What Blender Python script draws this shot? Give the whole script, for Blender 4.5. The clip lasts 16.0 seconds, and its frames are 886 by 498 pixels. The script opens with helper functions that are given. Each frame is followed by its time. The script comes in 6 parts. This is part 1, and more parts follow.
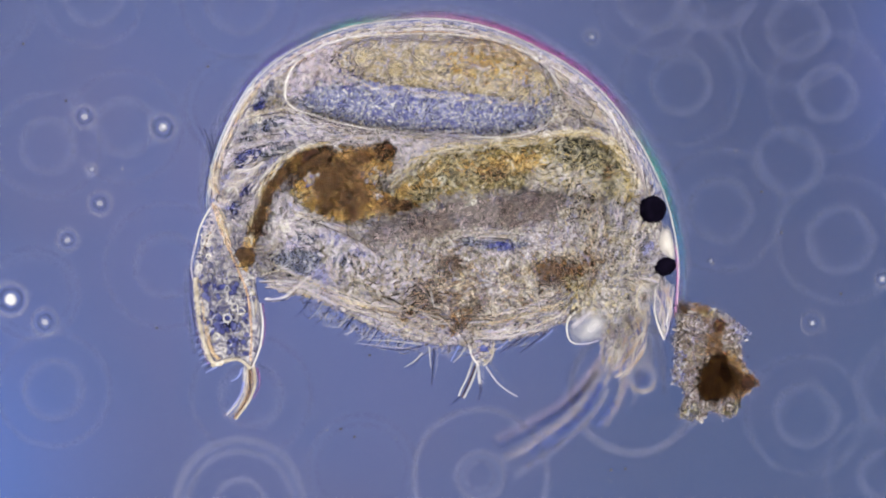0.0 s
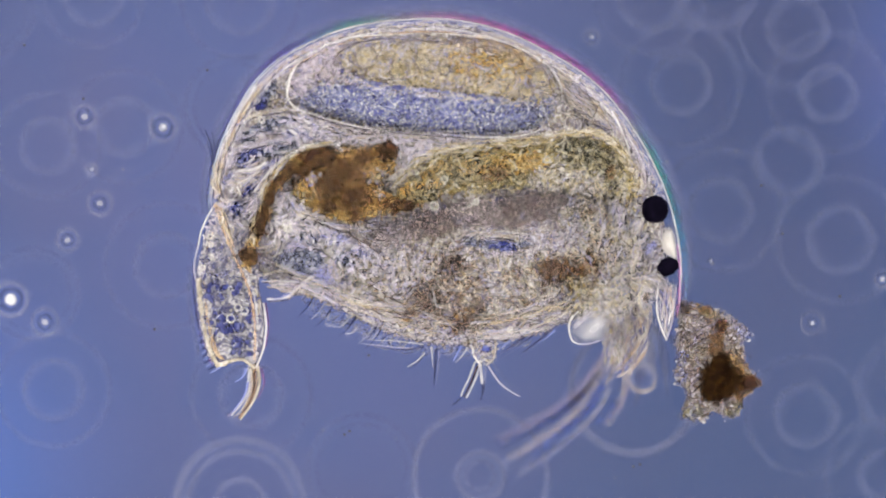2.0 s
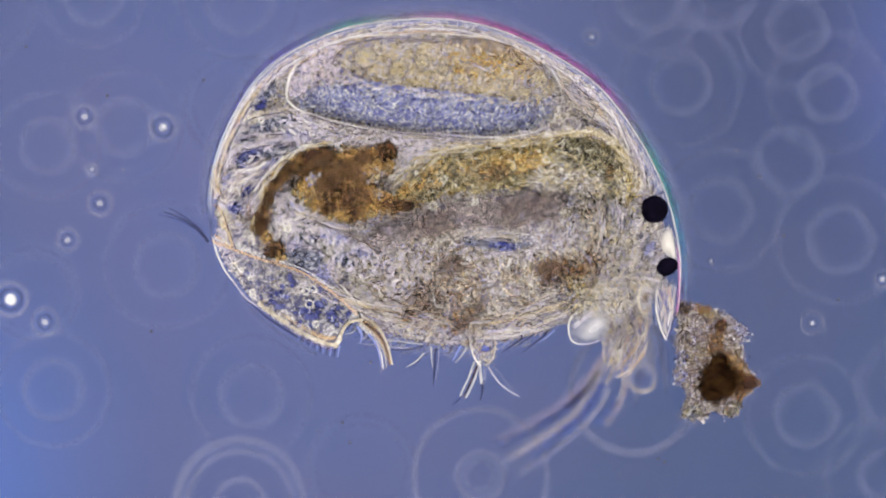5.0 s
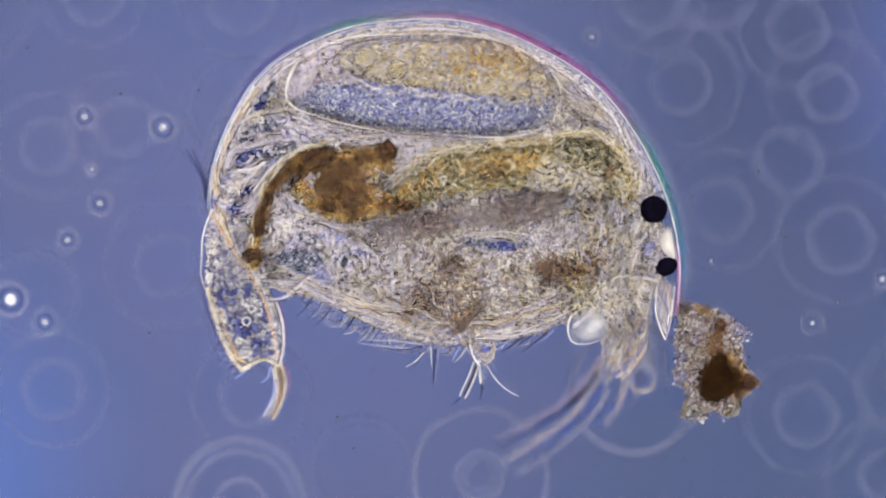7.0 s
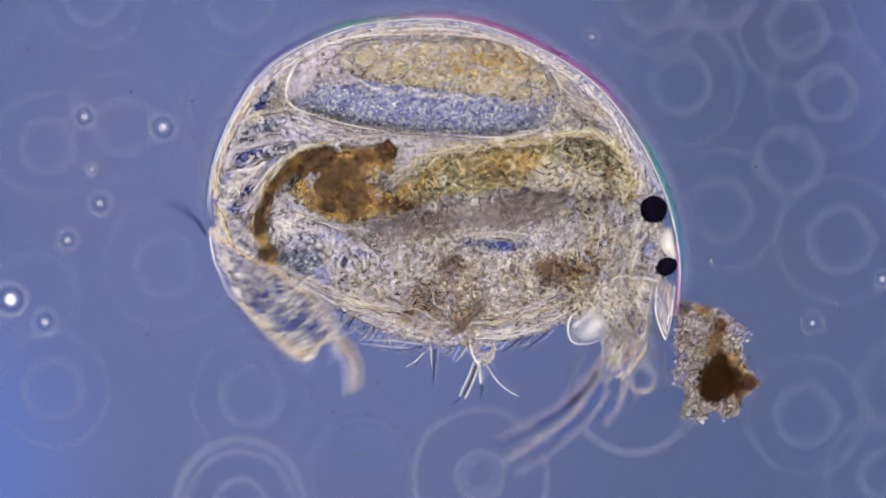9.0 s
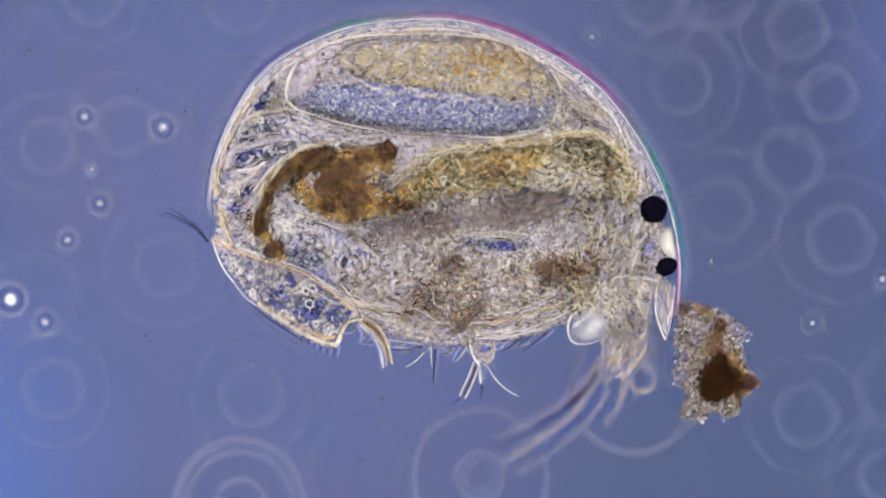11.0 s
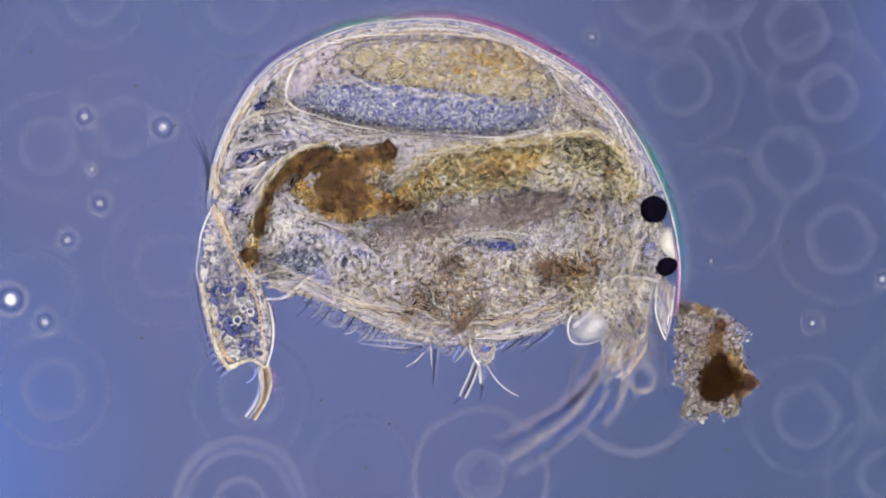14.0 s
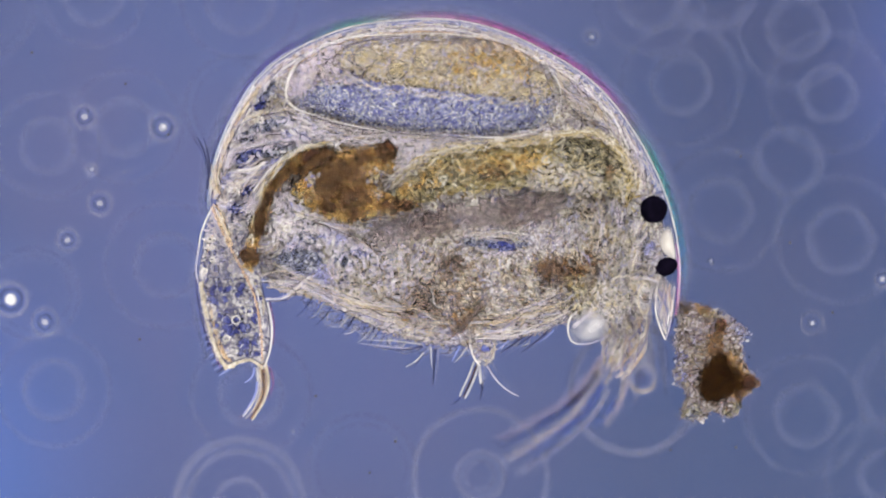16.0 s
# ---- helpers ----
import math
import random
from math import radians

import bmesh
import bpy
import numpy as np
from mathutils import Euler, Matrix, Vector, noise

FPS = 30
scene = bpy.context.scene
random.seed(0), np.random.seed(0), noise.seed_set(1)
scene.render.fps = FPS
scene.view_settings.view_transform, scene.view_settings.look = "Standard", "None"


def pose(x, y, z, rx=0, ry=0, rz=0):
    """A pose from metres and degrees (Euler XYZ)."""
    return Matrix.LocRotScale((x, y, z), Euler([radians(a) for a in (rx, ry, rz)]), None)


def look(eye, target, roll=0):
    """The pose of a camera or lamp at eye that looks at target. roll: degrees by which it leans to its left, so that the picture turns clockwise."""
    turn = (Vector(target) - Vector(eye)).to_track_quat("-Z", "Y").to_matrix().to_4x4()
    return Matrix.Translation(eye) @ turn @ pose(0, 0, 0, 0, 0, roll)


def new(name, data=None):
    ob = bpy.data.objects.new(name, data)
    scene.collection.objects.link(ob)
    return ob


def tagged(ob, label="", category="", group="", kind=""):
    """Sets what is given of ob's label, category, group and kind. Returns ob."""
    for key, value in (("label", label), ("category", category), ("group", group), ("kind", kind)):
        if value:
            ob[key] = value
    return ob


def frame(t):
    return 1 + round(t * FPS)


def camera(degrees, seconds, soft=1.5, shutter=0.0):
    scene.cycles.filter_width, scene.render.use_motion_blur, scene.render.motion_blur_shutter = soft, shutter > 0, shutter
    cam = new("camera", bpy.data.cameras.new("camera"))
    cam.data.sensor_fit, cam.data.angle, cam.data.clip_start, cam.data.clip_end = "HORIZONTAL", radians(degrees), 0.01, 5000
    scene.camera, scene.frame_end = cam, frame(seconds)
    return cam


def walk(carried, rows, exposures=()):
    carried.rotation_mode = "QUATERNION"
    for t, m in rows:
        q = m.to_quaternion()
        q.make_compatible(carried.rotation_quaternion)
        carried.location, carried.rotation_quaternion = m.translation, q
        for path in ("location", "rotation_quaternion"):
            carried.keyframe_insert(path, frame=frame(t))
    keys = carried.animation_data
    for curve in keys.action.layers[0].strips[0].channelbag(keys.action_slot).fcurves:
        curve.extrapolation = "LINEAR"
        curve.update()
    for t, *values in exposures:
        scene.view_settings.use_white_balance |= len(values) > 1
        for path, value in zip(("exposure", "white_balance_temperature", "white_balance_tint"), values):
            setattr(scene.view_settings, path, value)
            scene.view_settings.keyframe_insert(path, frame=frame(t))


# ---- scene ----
# A water flea under a microscope, built a thousand times life size: one metre stands for one millimetre.
# Plan units run 2000 to the metre, u to the right and v downwards on the slide; heights are in metres.

# ---- camera ----
cam = camera(11.195, 16.0, soft=2.0, shutter=0.8)
walk(cam, [(0.0, pose(0, 0, 4.0)), (16.0, pose(0, 0, 4.0))])
cam.data.dof.use_dof = True
cam.data.dof.focus_distance = 3.98
cam.data.dof.aperture_fstop = 1.1

# ---- light ----
# added even white light from all round, to brighten the animal against the field
world = bpy.data.worlds.new("added_ambient")
scene.world = world
world.use_nodes = True
world.node_tree.nodes["Background"].inputs[0].default_value = (1.0, 0.96, 0.935, 1)
world.node_tree.nodes["Background"].inputs[1].default_value = 2.15
# added soft sun from above, only to give the tissue some relief
lamp = new("relief_sun", bpy.data.lights.new("relief_sun", "SUN"))
lamp.data.energy, lamp.data.angle, lamp.data.color = 0.6, radians(25), (1.0, 0.95, 0.88)
lamp.matrix_world = look((-0.8, 1.2, 1.6), (0, 0, 0))
scene.view_settings.exposure = 0.0
scene.cycles.transparent_max_bounces = 48

rng = np.random.default_rng(7)
PLAN = 2000.0


EYE_HEIGHT = 4.0


def place(u, v, z=0.0, h=0.0):
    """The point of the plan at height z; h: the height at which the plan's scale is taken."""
    k = (1 - h / EYE_HEIGHT) / PLAN
    return Vector(((u - 784) * k, (441 - v) * k, z))


# ---- materials ----
def node_mat(name):
    m = bpy.data.materials.new(name)
    m.use_nodes = True
    nt = m.node_tree
    return m, nt, nt.nodes["Principled BSDF"]


def ramp_node(nt, cols, fac):
    r = nt.nodes.new("ShaderNodeValToRGB")
    el = r.color_ramp.elements
    while len(el) < len(cols):
        el.new(0.5)
    for e, (p, c) in zip(el, cols):
        e.position, e.color = p, (*c, 1)
    nt.links.new(fac, r.inputs[0])
    return r.outputs[0]


def noise_node(nt, scale, detail=4.0, rough=0.6, distort=0.0):
    co = nt.nodes.new("ShaderNodeTexCoord")
    n = nt.nodes.new("ShaderNodeTexNoise")
    n.inputs["Scale"].default_value, n.inputs["Detail"].default_value = scale, detail
    n.inputs["Roughness"].default_value, n.inputs["Distortion"].default_value = rough, distort
    nt.links.new(co.outputs["Object"], n.inputs["Vector"])
    return n.outputs["Fac"]


def math_node(nt, op, a, b=None, c=None):
    n = nt.nodes.new("ShaderNodeMath")
    n.operation = op
    for k, x in enumerate((a, b, c)):
        if x is None:
            continue
        if isinstance(x, (int, float)):
            n.inputs[k].default_value = x
        else:
            nt.links.new(x, n.inputs[k])
    return n.outputs[0]


def blend(nt, w, a, b):
    mx = nt.nodes.new("ShaderNodeMix")
    mx.inputs[0].default_value = w
    nt.links.new(a, mx.inputs[2])
    nt.links.new(b, mx.inputs[3])
    return mx.outputs[0]


def tissue(name, cols, scale=60.0, rough=0.5, bump=0.4, alpha=1.0, island=0.0, detail=4.0, spec=0.15, blotch=0.0, fringe=0.5, edge=0.4, cool=0.0):
    """Mottled living matter: a colour ramp over grain and fine interference fringes, with a coarser blotch and fine relief.
    Thin places (the mesh's thickness attribute) let more light through; cool: how far patches turn lilac."""
    m, nt, p = node_mat(name)
    if island > 0:
        alpha = min(0.95, alpha * 1.05)
    fac = noise_node(nt, scale, detail, 0.6, 0.8)
    if island > 0:
        g = nt.nodes.new("ShaderNodeNewGeometry")
        fac = blend(nt, island, fac, g.outputs["Random Per Island"])
    elif fringe > 0:
        k = math_node(nt, "MULTIPLY", noise_node(nt, scale * 0.8, 2.5, 0.5, 1.4), 7.0)
        f = math_node(nt, "PINGPONG", k, 1.0)
        f = math_node(nt, "MULTIPLY_ADD", f, 0.4, 0.3)
        fac = blend(nt, fringe, fac, f)
    if blotch > 0:
        fac = blend(nt, blotch, fac, noise_node(nt, scale * 0.18, 3.0))
    col = ramp_node(nt, cols, fac)
    if cool > 0:
        mx = nt.nodes.new("ShaderNodeMix")
        mx.data_type, mx.blend_type = "RGBA", "MULTIPLY"
        w = nt.nodes.new("ShaderNodeMapRange")
        w.inputs["From Min"].default_value, w.inputs["From Max"].default_value = 0.40, 0.62
        w.inputs["To Max"].default_value = cool
        nt.links.new(noise_node(nt, 45.0, 3.0), w.inputs["Value"])
        nt.links.new(w.outputs[0], mx.inputs[0])
        nt.links.new(col, mx.inputs[6])
        mx.inputs[7].default_value = (0.86, 0.88, 1.18, 1)
        col = mx.outputs[2]
    nt.links.new(col, p.inputs["Base Color"])
    p.inputs["Roughness"].default_value = rough
    p.inputs["Specular IOR Level"].default_value = spec
    p.inputs["Alpha"].default_value = alpha
    if island > 0:
        at, r = nt.nodes.new("ShaderNodeAttribute"), nt.nodes.new("ShaderNodeMapRange")
        at.attribute_name, r.interpolation_type = "thickness", "SMOOTHSTEP"
        r.inputs["From Min"].default_value, r.inputs["From Max"].default_value = 0.0, 1.0
        r.inputs["To Max"].default_value = alpha
        nt.links.new(at.outputs["Fac"], r.inputs["Value"])
        nt.links.new(r.outputs[0], p.inputs["Alpha"])
    elif edge > 0:
        at = nt.nodes.new("ShaderNodeAttribute")
        at.attribute_name = "thickness"
        th = math_node(nt, "MULTIPLY_ADD", noise_node(nt, 70.0, 3.0), 0.5 * edge, at.outputs["Fac"])
        r = nt.nodes.new("ShaderNodeMapRange")
        r.interpolation_type = "SMOOTHSTEP"
        r.inputs["From Min"].default_value, r.inputs["From Max"].default_value = 0.25 * edge, 1.25 * edge
        r.inputs["To Max"].default_value = alpha
        nt.links.new(th, r.inputs["Value"])
        nt.links.new(r.outputs[0], p.inputs["Alpha"])
    if bump > 0:
        b = nt.nodes.new("ShaderNodeBump")
        b.inputs["Strength"].default_value, b.inputs["Distance"].default_value = bump * 0.6, 0.003
        nt.links.new(fac, b.inputs["Height"])
        nt.links.new(b.outputs[0], p.inputs["Normal"])
    return m


def clear_mat(name, tint=(1, 1, 1), ior=1.14, rough=0.1, gloss=1.0):
    """Thin clear wall: lets light straight through, with a Fresnel gloss."""
    m, nt, p = node_mat(name)
    nt.nodes.remove(p)
    out = nt.nodes["Material Output"]
    tr, gl = nt.nodes.new("ShaderNodeBsdfTransparent"), nt.nodes.new("ShaderNodeBsdfGlossy")
    tr.inputs[0].default_value = (*tint, 1)
    gl.inputs["Roughness"].default_value = rough
    fr = nt.nodes.new("ShaderNodeFresnel")
    fr.inputs["IOR"].default_value = ior
    mix = nt.nodes.new("ShaderNodeMixShader")
    nt.links.new(math_node(nt, "MULTIPLY", fr.outputs[0], gloss), mix.inputs[0])
    nt.links.new(tr.outputs[0], mix.inputs[1])
    nt.links.new(gl.outputs[0], mix.inputs[2])
    nt.links.new(mix.outputs[0], out.inputs[0])
    return m


def field_mat():
    """The lit field of the condenser: blue-violet, brighter towards one corner; its uneven light is painted into the
    emission.
    """
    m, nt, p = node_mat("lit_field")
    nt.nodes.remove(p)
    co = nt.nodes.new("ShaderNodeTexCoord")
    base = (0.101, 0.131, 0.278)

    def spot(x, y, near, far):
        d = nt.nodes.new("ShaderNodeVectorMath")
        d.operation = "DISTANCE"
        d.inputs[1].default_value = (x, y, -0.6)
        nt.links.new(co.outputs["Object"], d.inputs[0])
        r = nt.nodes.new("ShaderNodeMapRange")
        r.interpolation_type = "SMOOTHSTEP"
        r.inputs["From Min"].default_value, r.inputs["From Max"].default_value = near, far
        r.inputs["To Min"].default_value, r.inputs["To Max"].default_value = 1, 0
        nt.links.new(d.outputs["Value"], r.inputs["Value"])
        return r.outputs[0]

    # brighter and darker pools of light, mixed into the glow colour
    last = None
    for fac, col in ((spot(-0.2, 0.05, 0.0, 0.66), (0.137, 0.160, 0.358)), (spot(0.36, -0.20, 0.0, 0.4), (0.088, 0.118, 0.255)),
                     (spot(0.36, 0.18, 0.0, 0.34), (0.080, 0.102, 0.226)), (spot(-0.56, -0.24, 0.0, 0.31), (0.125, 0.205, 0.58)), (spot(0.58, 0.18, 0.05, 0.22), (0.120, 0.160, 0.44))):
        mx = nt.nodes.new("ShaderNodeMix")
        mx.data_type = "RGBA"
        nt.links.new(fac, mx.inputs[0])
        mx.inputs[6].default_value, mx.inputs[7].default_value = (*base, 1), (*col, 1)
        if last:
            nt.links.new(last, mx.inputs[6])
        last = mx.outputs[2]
    for scale, col in ((4.0, (1.05, 1.0, 0.96)), (9.0, (0.94, 0.99, 1.0))):
        w, mx = nt.nodes.new("ShaderNodeMapRange"), nt.nodes.new("ShaderNodeMix")
        w.interpolation_type = "SMOOTHSTEP"
        w.inputs["From Min"].default_value, w.inputs["From Max"].default_value = 0.42, 0.62
        nt.links.new(noise_node(nt, scale, 2.0, 0.5, 0.6), w.inputs["Value"])
        mx.data_type, mx.blend_type = "RGBA", "MULTIPLY"
        nt.links.new(w.outputs[0], mx.inputs[0])
        nt.links.new(last, mx.inputs[6])
        mx.inputs[7].default_value = (*col, 1)
        last = mx.outputs[2]
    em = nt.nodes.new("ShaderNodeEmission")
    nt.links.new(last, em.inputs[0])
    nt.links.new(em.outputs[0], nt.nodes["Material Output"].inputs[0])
    return m


W, CREAM = (0.85, 0.84, 0.80), (0.68, 0.60, 0.45)

M = {
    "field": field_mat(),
    "glass": clear_mat("slide_glass"),
    "cuticle": clear_mat("clear_cuticle", (0.99, 0.99, 0.99), 1.03, 0.3, 0.25),
    "trunk": tissue("pale_trunk_tissue", [(0.36, (0.09, 0.08, 0.105)), (0.44, (0.23, 0.21, 0.20)), (0.52, (0.38, 0.345, 0.29)), (0.63, (0.62, 0.59, 0.52))], 140, blotch=0.05, edge=0.06, cool=0.9, alpha=0.95, fringe=0.6),
    "trunk_gr": tissue("pale_granules", [(0.04, (0.06, 0.05, 0.10)), (0.14, (0.46, 0.40, 0.29)), (0.24, (0.12, 0.085, 0.05)), (0.34, (0.58, 0.55, 0.49)), (0.45, (0.34, 0.27, 0.16)), (0.54, (0.24, 0.24, 0.48)), (0.63, (0.56, 0.47, 0.23)), (0.74, (0.15, 0.13, 0.24)), (0.84, (0.38, 0.29, 0.17)), (0.94, (0.66, 0.64, 0.59))], 110, island=0.92, bump=0, alpha=0.55, cool=0.7),
    "head_gr": tissue("straw_granules", [(0.04, (0.06, 0.05, 0.05)), (0.16, (0.44, 0.395, 0.30)), (0.3, (0.14, 0.12, 0.11)), (0.42, (0.62, 0.59, 0.52)), (0.55, (0.28, 0.235, 0.15)), (0.68, (0.28, 0.285, 0.37)), (0.8, (0.48, 0.39, 0.20)), (0.93, (0.64, 0.61, 0.55))], 110, island=0.92, bump=0, alpha=0.5, cool=0.5),
    "brown_gr": tissue("brown_granules", [(0.1, (0.06, 0.035, 0.022)), (0.3, (0.24, 0.16, 0.10)), (0.5, (0.10, 0.06, 0.04)), (0.7, (0.34, 0.26, 0.18)), (0.92, (0.66, 0.59, 0.48))], 90, island=0.9, bump=0, alpha=0.34),
    "mauve": tissue("mauve_grey_tissue", [(0.34, (0.07, 0.055, 0.065)), (0.5, (0.16, 0.13, 0.135)), (0.68, (0.36, 0.31, 0.30))], 150, blotch=0.2, edge=1.0, alpha=0.62, fringe=0.6, bump=0.1),
    "mauve_gr": tissue("mauve_granules", [(0.0, (0.10, 0.08, 0.09)), (0.5, (0.22, 0.18, 0.18)), (0.85, (0.40, 0.34, 0.33)), (1, CREAM)], 90, island=0.75, bump=0, alpha=0.35, cool=0.5),
    "olive": tissue("olive_gut_wall", [(0.36, (0.06, 0.05, 0.03)), (0.46, (0.18, 0.13, 0.04)), (0.55, (0.33, 0.26, 0.09)), (0.66, (0.58, 0.53, 0.36))], 120, blotch=0.15, edge=0.7),
    "olive_gr": tissue("olive_granules", [(0.04, (0.04, 0.035, 0.04)), (0.16, (0.28, 0.20, 0.05)), (0.3, (0.10, 0.075, 0.04)), (0.44, (0.48, 0.41, 0.22)), (0.56, (0.20, 0.135, 0.035)), (0.68, (0.17, 0.17, 0.18)), (0.8, (0.37, 0.29, 0.09)), (0.94, (0.72, 0.68, 0.56))], 70, island=0.9, bump=0, alpha=0.5, cool=0.2),
    "brown": tissue("brown_gut_content", [(0.34, (0.08, 0.038, 0.014)), (0.46, (0.22, 0.12, 0.04)), (0.56, (0.36, 0.22, 0.075)), (0.68, (0.58, 0.46, 0.27))], 130, blotch=0.3, edge=0.5, bump=0.15, fringe=0.6),
    "brown_wall": tissue("amber_gut_wall", [(0.34, (0.09, 0.042, 0.012)), (0.5, (0.24, 0.135, 0.035)), (0.66, (0.48, 0.37, 0.17))], 130, edge=1.0, bump=0, alpha=0.5),
    "dkbrown": tissue("dark_brown_pellet", [(0.34, (0.008, 0.003, 0.0015)), (0.5, (0.034, 0.011, 0.004)), (0.66, (0.11, 0.042, 0.012))], 90, edge=0.9, bump=0.1),
    "rust_gr": tissue("rusty_granules", [(0.10, (0.05, 0.02, 0.009)), (0.3, (0.18, 0.082, 0.024)), (0.45, (0.08, 0.036, 0.014)), (0.6, (0.28, 0.155, 0.038)), (0.78, (0.44, 0.30, 0.11)), (0.93, (0.62, 0.52, 0.32))], 60, island=0.75, bump=0, alpha=0.36, blotch=0.15),
    "blue": tissue("blue_embryo_tissue", [(0.36, (0.035, 0.04, 0.14)), (0.47, (0.11, 0.12, 0.30)), (0.56, (0.24, 0.25, 0.36)), (0.66, (0.54, 0.53, 0.54))], 120, blotch=0.15),
    "blue_gr": tissue("blue_granules", [(0.05, (0.02, 0.025, 0.13)), (0.2, (0.27, 0.29, 0.48)), (0.35, (0.05, 0.06, 0.25)), (0.5, (0.46, 0.46, 0.50)), (0.65, (0.10, 0.125, 0.31)), (0.8, (0.33, 0.335, 0.34)), (0.93, (0.70, 0.70, 0.68))], 110, island=0.92, bump=0, alpha=0.66),
    "lilac_gr": tissue("lilac_granules", [(0.05, (0.20, 0.18, 0.26)), (0.2, (0.46, 0.40, 0.46)), (0.35, (0.30, 0.28, 0.42)), (0.5, (0.60, 0.54, 0.54)), (0.65, (0.38, 0.32, 0.34)), (0.8, (0.52, 0.46, 0.56)), (0.94, (0.76, 0.72, 0.72))], 90, island=0.9, bump=0, alpha=0.4),
    "pearl_gr": tissue("pearly_granules", [(0.05, (0.26, 0.24, 0.34)), (0.2, (0.62, 0.57, 0.60)), (0.35, (0.42, 0.40, 0.54)), (0.5, (0.74, 0.71, 0.70)), (0.65, (0.52, 0.46, 0.46)), (0.8, (0.58, 0.54, 0.66)), (0.94, (0.74, 0.72, 0.69))], 90, island=0.9, bump=0, alpha=0.42),
    "yolk": tissue("yolk_mass", [(0.34, (0.10, 0.08, 0.065)), (0.46, (0.26, 0.21, 0.14)), (0.56, (0.42, 0.36, 0.25)), (0.66, (0.64, 0.60, 0.50))], 120, blotch=0.25, edge=0.5),
    "yolk_gr": tissue("yolk_granules", [(0.04, (0.10, 0.08, 0.08)), (0.18, (0.46, 0.38, 0.20)), (0.32, (0.19, 0.14, 0.08)), (0.46, (0.62, 0.58, 0.52)), (0.6, (0.36, 0.28, 0.12)), (0.74, (0.50, 0.44, 0.33)), (0.88, (0.24, 0.22, 0.26)), (0.97, (0.74, 0.72, 0.68))], 60, island=0.85, bump=0, alpha=0.55, cool=0.4),
    "yolk_cell": tissue("yolk_globule", [(0.35, (0.30, 0.24, 0.12)), (0.5, (0.48, 0.41, 0.22)), (0.65, (0.66, 0.60, 0.42))], 120, rough=0.4, edge=0.7, alpha=0.18),
    "white": tissue("white_membrane", [(0.3, (0.56, 0.54, 0.51)), (0.7, (0.82, 0.80, 0.77))], 60, rough=0.3, bump=0.1, alpha=0.62, edge=0.9, fringe=0.3),
    "cream": tissue("cream_fibre", [(0.3, (0.40, 0.34, 0.24)), (0.7, (0.66, 0.60, 0.48))], 50, rough=0.35, bump=0.2, alpha=0.45, edge=0.9, fringe=0.3),
    "orange": tissue("orange_fibre", [(0.3, (0.40, 0.25, 0.14)), (0.7, (0.60, 0.44, 0.30))], 50, rough=0.35, bump=0.2, alpha=0.45, edge=0.9, fringe=0.3),
    "amber": tissue("amber_fibre", [(0.3, (0.40, 0.25, 0.11)), (0.7, (0.62, 0.48, 0.28))], 50, rough=0.35, bump=0.2, alpha=0.42, edge=1.0, fringe=0.3),
    "lilac": tissue("lilac_fibre", [(0.3, (0.33, 0.31, 0.42)), (0.7, (0.58, 0.55, 0.64))], 50, rough=0.35, bump=0.2, alpha=0.45, edge=0.9, fringe=0.3),
    "navy": tissue("navy_lacuna", [(0.36, (0.015, 0.018, 0.10)), (0.48, (0.03, 0.04, 0.19)), (0.6, (0.09, 0.11, 0.30)), (0.7, (0.34, 0.35, 0.46))], 90, edge=1.0, alpha=0.9, fringe=0.1),
    "greyblue": tissue("grey_blue_lacuna", [(0.36, (0.035, 0.04, 0.10)), (0.46, (0.10, 0.11, 0.19)), (0.55, (0.24, 0.245, 0.29)), (0.64, (0.58, 0.57, 0.56))], 120, edge=0.9, alpha=0.8, fringe=0.65),
    "seta": tissue("dark_seta", [(0.3, (0.012, 0.015, 0.05)), (0.7, (0.05, 0.06, 0.15))], 50, rough=0.5, bump=0, edge=0.25, fringe=0, alpha=0.9),
    "paleseta": tissue("pale_seta", [(0.3, (0.24, 0.25, 0.32)), (0.7, (0.44, 0.43, 0.44))], 50, rough=0.5, bump=0, edge=0.7, fringe=0, alpha=0.8),
    "blueseta": tissue("blue_seta", [(0.3, (0.10, 0.13, 0.36)), (0.7, (0.20, 0.24, 0.50))], 50, rough=0.3, bump=0, edge=0.12, fringe=0),
    "peri": tissue("periwinkle_pocket", [(0.32, (0.17, 0.19, 0.40)), (0.5, (0.29, 0.31, 0.52)), (0.68, (0.52, 0.52, 0.66))], 150, edge=1.3, alpha=0.55, fringe=0.15, bump=0),
    "slate": tissue("slate_pocket", [(0.34, (0.06, 0.07, 0.12)), (0.5, (0.15, 0.165, 0.22)), (0.66, (0.36, 0.36, 0.40))], 150, edge=1.3, alpha=0.5, fringe=0.15, bump=0),
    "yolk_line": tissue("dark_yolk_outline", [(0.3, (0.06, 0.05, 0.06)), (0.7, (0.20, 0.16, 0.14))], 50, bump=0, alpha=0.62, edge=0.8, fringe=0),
    "dark_gr": tissue("dark_brown_grains", [(0.1, (0.012, 0.005, 0.003)), (0.35, (0.05, 0.022, 0.008)), (0.55, (0.022, 0.010, 0.006)), (0.75, (0.10, 0.052, 0.020)), (0.93, (0.22, 0.13, 0.05))], 90, island=0.85, bump=0, alpha=0.62),
    "umber_gr": tissue("umber_grains", [(0.1, (0.05, 0.024, 0.014)), (0.35, (0.16, 0.085, 0.038)), (0.6, (0.09, 0.048, 0.028)), (0.8, (0.25, 0.145, 0.055)), (0.95, (0.42, 0.30, 0.14))], 90, island=0.85, bump=0, alpha=0.55),
